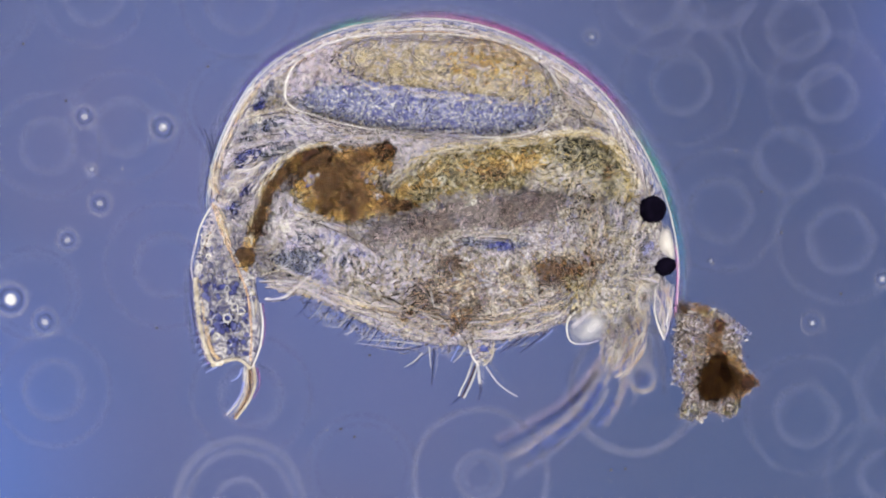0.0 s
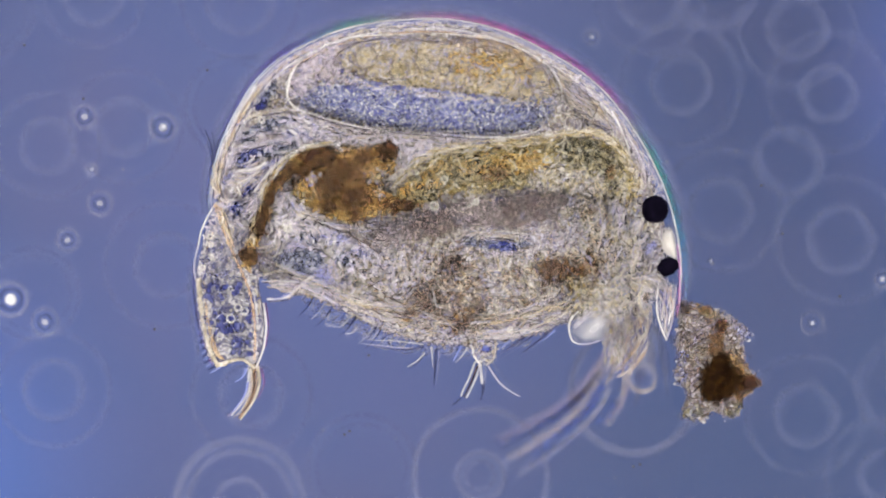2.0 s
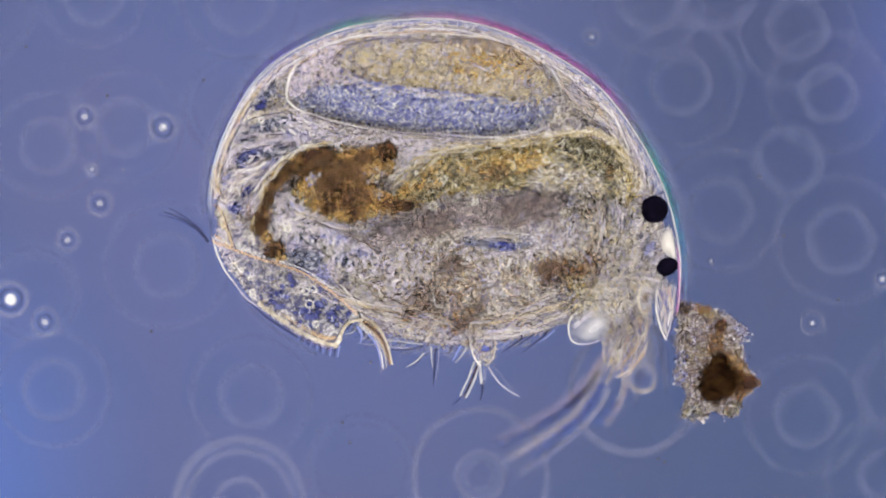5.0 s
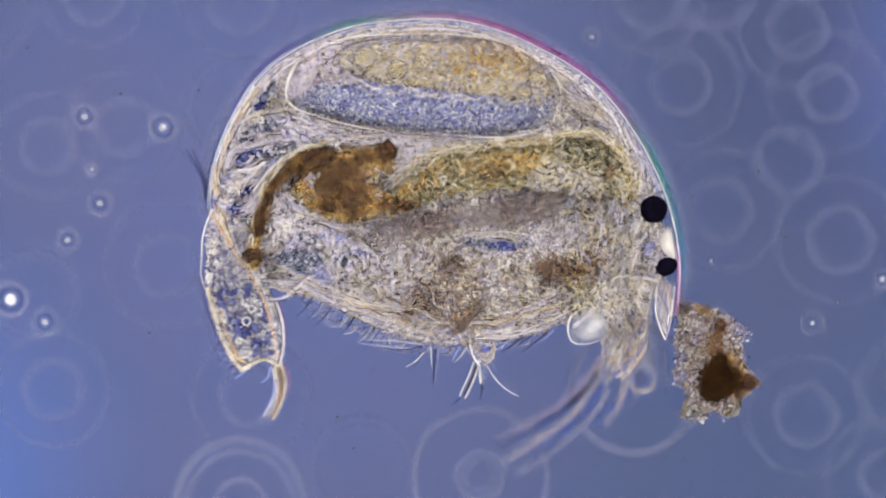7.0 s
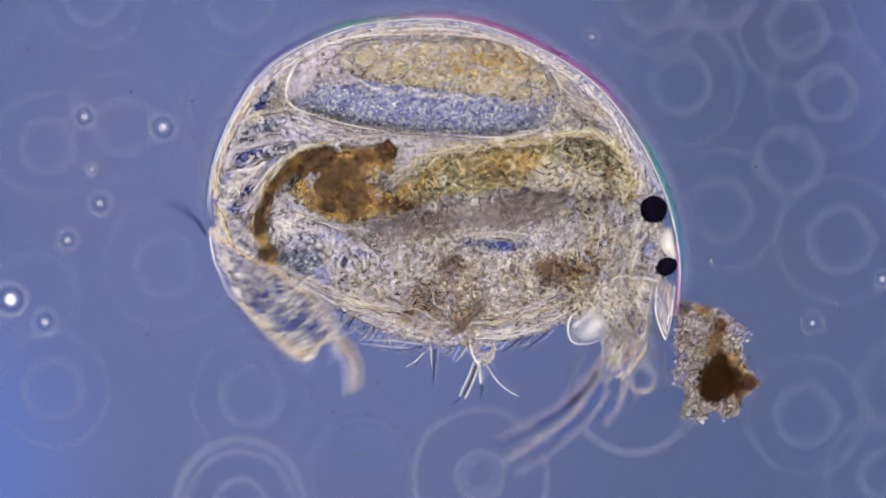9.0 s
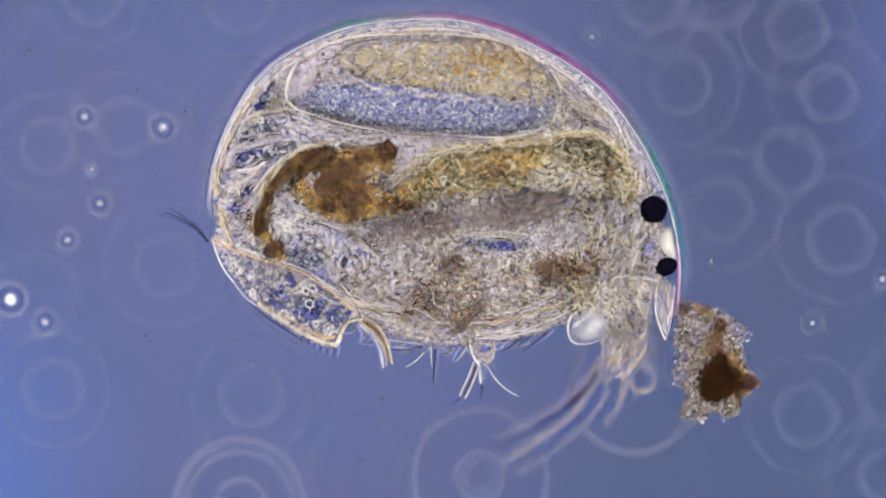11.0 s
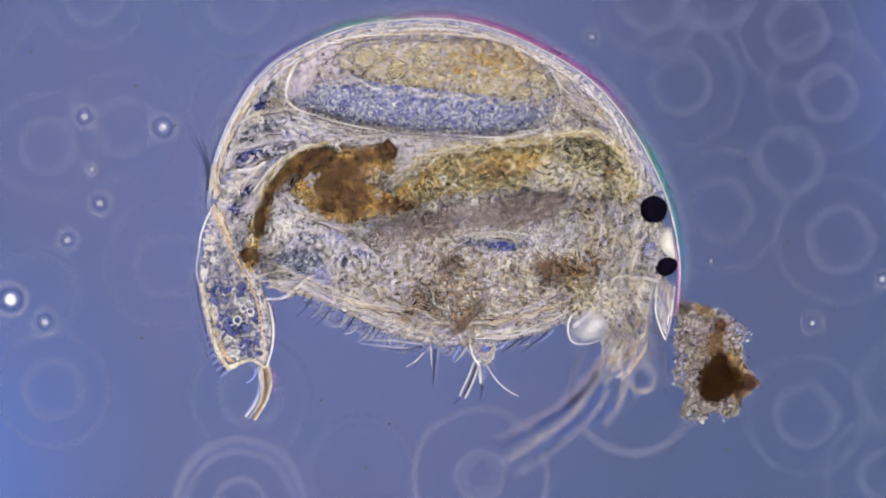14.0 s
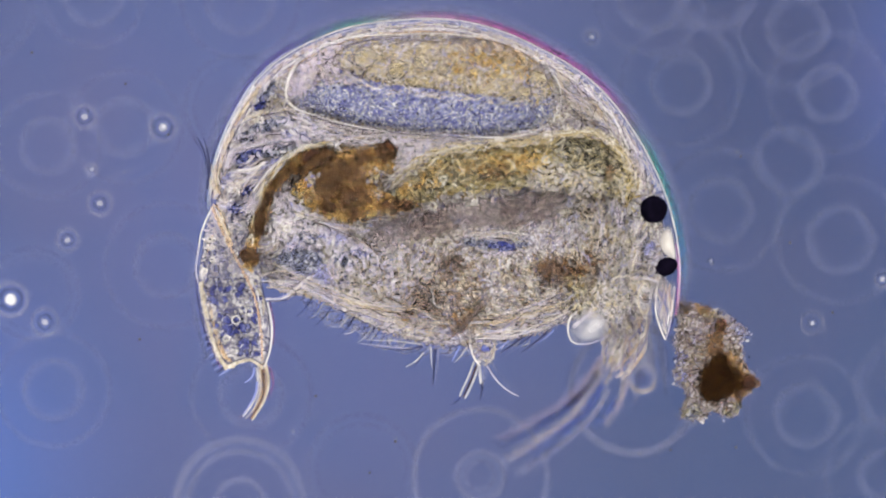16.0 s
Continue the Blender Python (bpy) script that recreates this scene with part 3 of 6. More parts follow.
def along(pts):
    """The direction of the nearest stretch of a line, for fibres that run along it."""
    q = spline([(a[0], a[1]) for a in pts], 6)
    mid, d = (q[1:] + q[:-1]) / 2, q[1:] - q[:-1]
    ang = np.arctan2(d[:, 1], d[:, 0])
    return lambda u, v: float(ang[np.argmin((mid[:, 0] - u) ** 2 + (mid[:, 1] - v) ** 2)])


def band_outline(pts, w):
    """A closed outline of half-width w round an open line."""
    q = spline([(a[0], a[1]) for a in pts], 2)
    t = np.gradient(q, axis=0)
    nrm = np.c_[-t[:, 1], t[:, 0]] / np.maximum(np.hypot(t[:, 0], t[:, 1]), 1e-6)[:, None]
    return np.concatenate([q + nrm * w, (q - nrm * w)[::-1]])


def granules(name, outline, count, mat, height, size=(1.6, 3.2), long=(1.5, 4.0), lean=None, spread=0.65, origin=(784, 441), lift=0.0, curl=55.0, keep=None, fade=0.0):
    """Many small grains strewn over a region; they follow a slowly turning direction."""
    o = spline(outline, 4, True)
    lo, hi = o.min(axis=0), o.max(axis=0)
    V, F, n = [], [], 0
    while n < count:
        u, v = rng.uniform(lo, hi)
        if not inside(o, u, v) or (keep and not keep(u, v)):
            continue
        if fade:
            u, v = u + rng.normal(0, fade), v + rng.normal(0, fade)
        w = size[0] * (1.5 * size[1] / size[0]) ** (rng.random() ** 1.6)
        s = w * rng.uniform(*long)
        base = lean(u, v) if lean else math.pi * 1.1 * noise.noise(Vector((u / curl, v / curl, 5.0)))
        a = base + rng.normal(0, spread)
        tilt = rng.normal(0, 0.25)
        g = GV * (s, w, w)
        g = g + np.c_[np.zeros(len(g)), 0.28 * g[:, 0] ** 2 / s * rng.choice((-1, 1)), np.zeros(len(g))]
        ct, st, ca, sa = math.cos(tilt), math.sin(tilt), math.cos(a), math.sin(a)
        x, y, z = g[:, 0] * ct - g[:, 2] * st, g[:, 1], g[:, 0] * st + g[:, 2] * ct
        zz = height(u, v) + lift + w * 0.4 / PLAN
        V.append(np.c_[(u + x * ca - y * sa - origin[0]) / PLAN, (origin[1] - v + x * sa + y * ca) / PLAN, zz + z / PLAN])
        F.append(GF + n * len(GV))
        n += 1
    V, F = np.concatenate(V).astype(np.float32), np.concatenate(F).astype(np.int32)
    V[:, :2] *= 1 - V[:, 2:3] / EYE_HEIGHT
    me = bpy.data.meshes.new(name)
    me.vertices.add(len(V))
    me.vertices.foreach_set("co", V.ravel())
    me.loops.add(F.size)
    me.loops.foreach_set("vertex_index", F.ravel())
    me.polygons.add(len(F))
    me.polygons.foreach_set("loop_start", np.arange(0, F.size, 3, dtype=np.int32))
    me.polygons.foreach_set("use_smooth", np.ones(len(F), dtype=bool))
    me.materials.append(mat)
    me.update(calc_edges=True)
    set_thickness(me, np.tile(np.abs(GV[:, 2]) / np.abs(GV[:, 2]).max(), n))
    return me


def fibres(name, outline, count, mat, height, length=(18, 60), radius=(0.8, 1.9), lean=None, curl=70.0, origin=(784, 441), lift=0.002, seed=2.0, sway=0.16, keep=None):
    """Fine wavy fibres, each a thin tapered strand that follows a slowly turning direction."""
    o = spline(outline, 4, True)
    lo, hi = o.min(axis=0), o.max(axis=0)
    V, F, n, sides, steps = [], [], 0, 6, 7
    quad = [(i * sides + k, i * sides + (k + 1) % sides, (i + 1) * sides + (k + 1) % sides, (i + 1) * sides + k) for i in range(steps - 1) for k in range(sides)]
    cs = np.array([(math.cos(2 * math.pi * k / sides), math.sin(2 * math.pi * k / sides)) for k in range(sides)])
    while n < count:
        u, v = rng.uniform(lo, hi)
        if not inside(o, u, v) or (keep and not keep(u, v)):
            continue
        s = rng.uniform(*length) / (steps - 1)
        r = rng.uniform(*radius)
        off, zoff = rng.normal(0, 0.35), rng.uniform(0, 0.006)
        bend = rng.normal(0, sway)
        path = []
        for i in range(steps):
            a = (lean(u, v) if lean else 1.5 * math.pi * noise.noise(Vector((u / curl, v / curl, seed)))) + off + bend * i
            du, dv = math.cos(a), math.sin(a)
            z = height(u, v) + lift + zoff
            w = r * (0.25 + 0.75 * math.sin(math.pi * (i + 0.35) / (steps - 0.3)))
            path += [((u - dv * w * c - origin[0]) / PLAN, (origin[1] - v - du * w * c) / PLAN, z + w * q / PLAN) for c, q in cs]
            u, v = u + du * s, v + dv * s
        if not inside(o, u, v):
            continue
        V += path
        F += [tuple(n * sides * steps + k for k in q) for q in quad]
        n += 1
    return mesh_of(name, V, F, mat, True, np.tile(np.abs(cs[:, 1]) / 0.87, n * steps))


def patch(name, u, v, r, mat, z, parent, stretch=1.0, turn=0.0, density=0.7, origin=(784, 441), label="", size=(1.0, 2.2)):
    """A fuzzy oval heap of grains."""
    ca, sa = math.cos(radians(turn)), math.sin(radians(turn))
    o = [(u + r * (stretch * math.cos(a) * ca + math.sin(a) * sa), v - r * (stretch * math.cos(a) * sa - math.sin(a) * ca)) for a in np.linspace(0, 2 * math.pi, 10, endpoint=False)]
    n = int(density * r * r * stretch)
    return part("grain_field", granules(name, o, n, mat, z if callable(z) else (lambda a, b: z), size, (1.1, 2.2), fade=r * 0.2, origin=origin), parent, label, "stuff")


# ---- slide and lit field ----
def slab(name, w, d, z0, z1, mat):
    bm = bmesh.new()
    bmesh.ops.create_cube(bm, size=1.0, matrix=Matrix.LocRotScale((0, 0, (z0 + z1) / 2), None, (w, d, z1 - z0)))
    me = bpy.data.meshes.new(name)
    bm.to_mesh(me)
    bm.free()
    me.materials.append(mat)
    return me


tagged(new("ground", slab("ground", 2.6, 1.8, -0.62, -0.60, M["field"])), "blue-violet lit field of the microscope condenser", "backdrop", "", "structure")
tagged(new("glass_slide", slab("glass_slide", 1.3, 0.86, -0.13, -0.102, M["glass"])), "clear glass microscope slide under a film of water", "slide", "", "structure")


# ---- the water flea ----
flea = new("water_flea")
flea.location = (0, 0, 0)
tagged(flea, "translucent water flea lying on its side with brown gut", "water flea")

SHELL = [(366, 380), (370, 335), (378, 290), (395, 240), (420, 190), (450, 143), (490, 105), (540, 75), (600, 50), (660, 37), (720, 31), (780, 30), (840, 38), (900, 56),
         (960, 84), (1010, 112), (1060, 150), (1100, 195), (1140, 255), (1170, 315), (1190, 370), (1203, 430), (1207, 480), (1203, 540), (1196, 570), (1150, 560),
         (1080, 558), (1010, 566), (960, 586), (880, 600), (800, 606), (740, 599), (680, 582), (620, 556), (560, 524), (500, 512), (455, 490), (400, 450), (372, 425)]
shell = Pillow(SHELL, 0.098, 0.098, 0.0, 2.6)
part("carapace_valve", shell.mesh("carapace_valve", M["cuticle"], 120, 16, True, False, 0.003), flea, "clear domed shell valve")
part("carapace_valve", shell.mesh("carapace_valve_far", M["cuticle"], 120, 16, False, True, 0.003), flea, "clear domed shell valve")

TRUNK = [(378, 380), (384, 320), (400, 255), (425, 205), (462, 150), (500, 113), (560, 76), (640, 50), (720, 42), (800, 43), (880, 60), (950, 90), (1010, 124), (1060, 165),
         (1100, 215), (1135, 275), (1158, 330), (1172, 380), (1180, 430), (1184, 480), (1170, 520), (1130, 545), (1080, 560), (1010, 568), (960, 592), (880, 608), (800, 615),
         (740, 608), (680, 590), (620, 564), (560, 532), (500, 519), (460, 492), (430, 470), (400, 440)]
trunk_form = Pillow(TRUNK, 0.03, 0.075, 0.0, 2.6, wobble=3, grain=0.004, scale=28)
BACKZONE = np.array([(384, 372), (396, 285), (436, 208), (505, 200), (540, 226), (570, 246), (512, 270), (470, 316), (446, 380), (420, 402)], dtype=float)
POCKET = np.array([(478, 458), (498, 420), (545, 400), (610, 414), (648, 444), (596, 474), (560, 504), (505, 486)], dtype=float)


def sparse(u, v):
    """Few grains in the clear pockets of the back and under the gut."""
    return rng.random() < (0.22 if inside(BACKZONE, u, v) or inside(POCKET, u, v) else 1.0)


trunk = part("trunk", trunk_form.mesh("trunk", M["trunk"], 160, 22), flea, "pale mottled granular body tissue")
part("grain_field", granules("trunk_granules", TRUNK, 17000, M["trunk_gr"], trunk_form.z_at, (1.1, 2.0), (1.2, 2.8), keep=sparse), trunk, "pale grains and short fibres", "stuff")
part("fibre_field", fibres("trunk_fibres", TRUNK, 2100, M["fibre"], trunk_form.z_at, (8, 26), (0.6, 1.1), curl=45, keep=sparse), trunk, "fine pale wavy fibres", "stuff")
part("fibre_field", fibres("belly_fibres", [(455, 480), (520, 485), (640, 520), (740, 545), (860, 560), (1000, 530), (1005, 560), (880, 602), (760, 600), (640, 568), (540, 520), (470, 508)], 260, M["fibre"], trunk_form.z_at,
                           (14, 54), (0.6, 1.3), sway=0.09, lean=lambda u, v: 0.32 - 0.75 * min(1, max(0, (u - 700) / 220)), lift=0.003), trunk, "long pale belly fibres", "stuff")
part("fibre_field", fibres("back_fibres", [(390, 330), (420, 230), (465, 190), (520, 215), (640, 245), (560, 262), (500, 285), (455, 350), (440, 420), (400, 420)], 120, M["fibre"], trunk_form.z_at,
                           (20, 60), (0.8, 2.0), lambda u, v: -0.9 + (v - 200) * -0.002 + 0.004 * (u - 400), lift=0.004), trunk, "pale muscle strands", "stuff")
part("fibre_field", fibres("dorsal_fibres", [(470, 150), (520, 108), (600, 70), (720, 44), (820, 46), (920, 78), (1000, 120), (1060, 170), (1110, 240), (1080, 240), (1000, 180), (960, 110), (860, 68), (700, 58), (580, 80), (520, 130)], 330, M["fibre"],
                           lambda u, v: trunk_form.z_at(u, v) + 0.004, (20, 60), (0.8, 1.7), lambda u, v: math.atan2(v - 420, u - 790) + math.pi / 2), trunk, "fine lines along the back", "stuff")
part("fibre_field", fibres("head_fibres", [(1000, 345), (1060, 335), (1110, 370), (1130, 420), (1150, 480), (1120, 540), (1060, 555), (1010, 545), (1030, 480), (1000, 420)], 150, M["fibre"], trunk_form.z_at, (8, 26), (0.6, 1.1),
                           lambda u, v: 1.5 + 1.2 * noise.noise(Vector((u / 60, v / 60, 1))), lift=0.006), trunk, "straw-coloured fibres", "stuff")

part("grain_field", granules("trunk_lilac_granules", TRUNK, 3600, M["lilac_gr"], trunk_form.z_at, (1.1, 2.1), (1.2, 3.0), lift=0.002, keep=sparse), trunk, "pale lilac grains", "stuff")

part("fibre_field", fibres("trunk_coarse_fibres", TRUNK, 200, M["coarse_gr"], trunk_form.z_at, (18, 48), (0.7, 1.3), curl=60, lift=0.009, sway=0.12), trunk, "long pale and dark threads", "stuff")

# embryo in the brood chamber
EMBRYO = [(506, 165), (520, 120), (560, 88), (610, 68), (700, 61), (800, 61), (880, 72), (940, 97), (978, 130), (993, 165), (986, 200), (958, 228), (900, 243), (800, 243),
          (700, 235), (620, 222), (560, 205), (520, 190)]
embryo_form = Pillow(EMBRYO, 0.036, 0.02, 0.014, 2.2, grain=0.002, scale=20)
embryo = part("embryo", embryo_form.mesh("embryo", M["blue"], 110, 14), flea, "blue granular embryo in the brood chamber")
BLUEZONE = [(520, 168), (545, 143), (590, 132), (640, 144), (700, 157), (780, 164), (850, 170), (910, 177), (975, 177), (975, 205), (950, 226), (890, 238), (800, 238), (700, 230), (620, 216), (560, 200), (528, 188)]
part("grain_field", granules("blue_granules", BLUEZONE, 4000, M["blue_gr"], embryo_form.z_at, (1.0, 2.0), (1.1, 2.2), fade=3), embryo, "blue and white grains", "stuff")
part("fibre_field", fibres("blue_fibres", BLUEZONE, 260, M["fibre_blue"], embryo_form.z_at, (8, 22), (0.6, 1.1), curl=24), embryo, "fine blue and white threads", "stuff")
part("grain_field", granules("embryo_pale_granules", [(515, 165), (525, 125), (565, 92), (600, 85), (595, 120), (640, 145), (590, 140), (545, 150)], 330, M["trunk_gr"], embryo_form.z_at, (1.4, 2.8), (1.2, 3.0), fade=6, lift=0.003), embryo, "pale grains", "stuff")
part("fibre_field", fibres("yolk_edge_fibres", [(600, 128), (640, 142), (700, 155), (780, 163), (850, 170), (910, 178), (975, 175), (970, 190), (900, 190), (780, 176), (680, 168), (620, 152)], 70, M["fibre"], embryo_form.z_at, (10, 30), (0.9, 2.2), lambda u, v: 0.15, lift=0.008), embryo, "white threads along the yolk", "stuff")
YOLK = [(590, 105), (612, 80), (680, 70), (780, 68), (870, 78), (930, 100), (962, 130), (978, 165), (955, 178), (910, 180), (850, 172), (780, 166), (700, 158), (640, 146), (605, 128)]
yolk_form = Pillow(YOLK, 0.022, 0.01, 0.036, 2.4, grain=0.004, scale=16, wobble=4)
yolk = part("yolk", yolk_form.mesh("yolk", M["yolk"], 90, 12), embryo, "yellow yolk mass")
part("grain_field", granules("yolk_granules", YOLK, 2600, M["yolk_gr"], yolk_form.z_at, (1.2, 2.6), (1.1, 2.6), fade=4), embryo, "yellow yolk grains", "stuff")
for u, v, r in ((646, 102, 17), (704, 123, 15), (746, 110, 11), (784, 124, 8), (952, 140, 15), (928, 163, 11)):
    z = yolk_form.z_at(u, v) + 0.002
    part("yolk_cell", ball("yolk_cell", u, v, z, r, M["yolk_cell"], squash=0.45, lump=0.15), embryo, "round yellow oil globule")
    part("cell_outline", ring("cell_outline", u, v, z + r * 0.22 / PLAN, r - 0.5, 0.9, M["cream"]), embryo)
    # edge shade of the globule, put in as a dark ring
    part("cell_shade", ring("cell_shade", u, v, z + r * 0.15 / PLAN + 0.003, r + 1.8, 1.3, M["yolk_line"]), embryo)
part("grain_field", granules("yolk_ochre_granules", [(800, 95), (850, 82), (900, 92), (945, 110), (935, 135), (880, 130), (820, 138)], 360, M["ochre_gr"], lambda u, v: yolk_form.z_at(u, v) + 0.004, (1.2, 2.6), (1.1, 2.6), fade=10), embryo, "ochre grains", "stuff")
part("fibre_field", fibres("yolk_fibres", YOLK, 260, M["fibre"], yolk_form.z_at, (8, 28), (0.6, 1.3), curl=40), embryo, "yellow threads", "stuff")
EDGE = spline(EMBRYO, 3, True)
part("egg_membrane", tube("egg_membrane", [(u, v, 0.046 + 0.004 * math.sin(i * 0.9), (1.0 + 0.4 * math.sin(i * 1.3)) * (2.2 if u < 530 else 0.8)) for i, (u, v) in enumerate(EDGE)], M["white"], closed=True, per=3), embryo, "white egg membrane")
# edge shade of egg and yolk, put in as thin dark tubes
part("egg_shade", tube("egg_shade", [(u, v, 0.047, 1.3 + 0.7 * math.sin(0.6 * i)) for i, (u, v) in enumerate(((545, 203), (600, 221), (650, 228), (720, 237), (790, 242), (850, 246), (905, 245)))], M["shade_line"], 7, 6, rough=0.4), embryo, "dark lower egg line")
part("egg_shade", tube("egg_shade", [(u, v, 0.05, 1.3 + 0.7 * math.sin(0.8 * i)) for i, (u, v) in enumerate(((588, 112), (600, 92), (640, 74), (700, 68), (760, 72), (820, 76), (880, 84)))], M["shade_line"], 7, 6, rough=0.4), embryo, "dark line above the yolk")
part("grain_field", granules("embryo_lilac_granules", [(516, 165), (528, 128), (566, 96), (590, 92), (592, 118), (625, 140), (585, 145), (545, 158)], 260, M["lilac_gr"], embryo_form.z_at, (1.4, 3.0), (1.2, 3.0), fade=7, lift=0.005), embryo, "pale lilac grains", "stuff")

part("yolk_outline", tube("yolk_outline", [(u, v, 0.062, 1.2) for u, v in ((640, 74), (616, 80), (600, 91), (588, 110), (600, 120), (617, 124), (628, 134), (650, 133), (672, 139), (690, 142), (700, 148))], M["yolk_line"], 7, 5, rough=0.8), embryo, "dark outline of the yolk")
part("yolk_outline", tube("yolk_outline", [(u, v, 0.062, 1.5) for u, v in ((700, 76), (735, 72), (768, 76), (800, 70), (850, 70), (900, 82), (935, 100), (960, 126), (974, 150))], M["yolk_line"], 7, 5, rough=0.9), embryo, "dark outline of the yolk")
part("yolk_margin", tube("yolk_margin", [(u, v, 0.058, 0.9) for u, v in ((606, 128), (622, 136), (640, 144), (664, 157), (682, 151), (709, 150), (734, 163), (767, 172), (800, 168), (840, 177), (868, 163), (884, 166), (906, 181), (930, 176), (950, 184), (976, 184))], M["cream"], 7, 5, rough=0.9), embryo, "uneven white lower margin of the yolk")
part("grain_field", granules("yolk_brown_granules", [(802, 70), (850, 64), (905, 80), (945, 104), (930, 112), (880, 92), (820, 84)], 190, M["brown_gr"], lambda u, v: 0.062, (1.0, 2.2), (1.1, 2.6), fade=5), embryo, "grey-brown grains", "stuff")
part("grain_field", granules("embryo_pearly_granules", [(508, 165), (524, 118), (566, 88), (606, 74), (592, 110), (612, 128), (560, 138), (530, 160)], 260, M["lilac_gr"], lambda u, v: 0.052, (1.2, 2.6), (1.1, 2.6), fade=5), embryo, "pearly pale grains", "stuff")

# gut
gut = part("midgut", tube("midgut", [(695, 362, 0.032, 12), (740, 336, 0.034, 26), (790, 308, 0.034, 36), (850, 300, 0.034, 38), (910, 295, 0.034, 36), (960, 292, 0.034, 38),
                                  (1010, 288, 0.030, 42), (1060, 292, 0.028, 40), (1095, 325, 0.03, 28), (1112, 355, 0.028, 14)], M["olive"], 20, 8, flat=0.5, rough=0.25), flea, "olive-yellow midgut")
MID = [(690, 365), (700, 340), (735, 308), (785, 274), (850, 262), (930, 260), (985, 246), (1035, 242), (1080, 262), (1110, 305), (1124, 345), (1110, 365), (1080, 345), (1040, 340), (1000, 328), (930, 328), (860, 338), (790, 344), (740, 360)]
midz = lambda u, v: 0.034 + 0.014 * (1 - min(1.0, abs(v - (300 + 0.0006 * (u - 900) ** 2)) / 48) ** 2)
part("grain_field", granules("midgut_granules", MID, 3400, M["olive_gr"], lambda u, v: midz(u, v) + 0.004, (1.1, 2.4), (1.2, 3.0), fade=6), gut, "olive and ochre grains", "stuff")
part("fibre_field", fibres("midgut_fibres", MID, 260, M["fibre_warm"], lambda u, v: midz(u, v) + 0.007, (6, 20), (0.6, 1.2), curl=45), gut, "ochre and cream threads", "stuff")
part("grain_field", granules("fore_gut_granules", [(985, 262), (1030, 250), (1075, 268), (1100, 310), (1110, 350), (1070, 345), (1000, 335), (940, 330), (960, 300)], 700, M["head_gr"], lambda u, v: midz(u, v) + 0.006, (1.1, 2.4), (1.2, 3.2), fade=10), gut, "grey and beige grains", "stuff")
part("grain_field", granules("gut_dark_granules", [(990, 255), (1030, 246), (1070, 262), (1095, 300), (1080, 320), (1040, 300), (1000, 290)], 700, M["gut_dark"], lambda u, v: midz(u, v) + 0.008, (1.0, 2.2), (1.2, 2.8), fade=9), gut, "dark olive grains", "stuff")
part("grain_field", granules("gut_rust_granules", [(690, 362), (720, 352), (800, 290), (880, 268), (940, 272), (930, 300), (850, 310), (790, 325), (740, 365)], 300, M["rust_gr"], lambda u, v: midz(u, v) + 0.006, (1.1, 2.4), (1.2, 2.6), fade=10), gut, "rusty grains", "stuff")
WALL = [(688, 338), (715, 306), (770, 272), (850, 257), (930, 252), (985, 239), (1040, 234), (1085, 254), (1115, 300), (1131, 346)]
for u, v, r, k, e, m in ((760, 325, 22, 1.8, 30, "gut_dark"), (820, 300, 24, 2.0, 10, "gut_dark"), (720, 340, 14, 1.6, 40, "ochre_gr"), (770, 312, 18, 1.6, 30, "ochre_gr"), (845, 292, 16, 2.4, 5, "ochre_gr"), (925, 288, 16, 2.8, 4, "ochre_gr"), (870, 306, 14, 2.0, 0, "umber_gr"), (905, 314, 14, 2.4, 0, "gut_dark"),
                         (1022, 262, 20, 1.4, 0, "gut_dark"), (1062, 292, 20, 1.6, -60, "gut_dark"), (1078, 305, 9, 1.4, 80, "umber_gr"), (1082, 335, 10, 1.6, 80, "gut_dark"), (1035, 320, 22, 1.2, 0, "head_gr"), (965, 322, 18, 1.8, 0, "head_gr")):
    patch("gut_patch", u, v, r, M[m], lambda a, b: midz(a, b) + 0.009, gut, k, e, 0.4, label="coloured gut grains")
part("gut_wall", tube("gut_wall", [(u, v, 0.046, 2.6 * min(1.0, 0.2 + 0.4 * k, 0.2 + 0.4 * (len(WALL) - 1 - k))) for k, (u, v) in enumerate(WALL)], M["cream"], 10, 6, rough=0.5), gut, "yellowish cream gut wall")
part("fibre_field", fibres("wall_fibres", band_outline(WALL, 10), 330, M["fibre_warm"], lambda u, v: 0.044, (10, 40), (0.6, 1.4), along(WALL)), gut, "cream and ochre threads along the gut wall", "stuff")
UNDER = [(512, 193), (560, 222), (640, 240), (760, 246), (880, 250), (980, 232)]
part("fibre_field", fibres("under_embryo_fibres", band_outline(UNDER, 11), 300, M["fibre"], lambda u, v: 0.036, (14, 60), (0.6, 1.3), along(UNDER)), trunk, "fine lines under the embryo", "stuff")

for zone, n in (([(690, 252), (790, 252), (830, 258), (770, 268), (730, 292), (700, 330), (690, 320), (712, 285)], 420), ([(478, 420), (490, 345), (512, 345), (540, 375), (600, 404), (590, 425), (520, 420)], 520),
                ([(512, 205), (580, 232), (700, 246), (690, 256), (600, 252), (540, 262), (500, 278), (520, 240)], 330), ([(560, 420), (640, 432), (720, 446), (660, 470), (600, 480), (580, 450)], 130),
                ([(390, 350), (412, 290), (450, 220), (500, 200), (540, 230), (500, 270), (460, 330), (435, 400), (400, 420)], 130)):
    part("grain_field", granules("pearly_granules", zone, n, M["pearl_gr"], (lambda u, v: 0.043), (1.1, 2.5), (1.2, 4.0), fade=9), trunk, "pearly pale grains", "stuff")

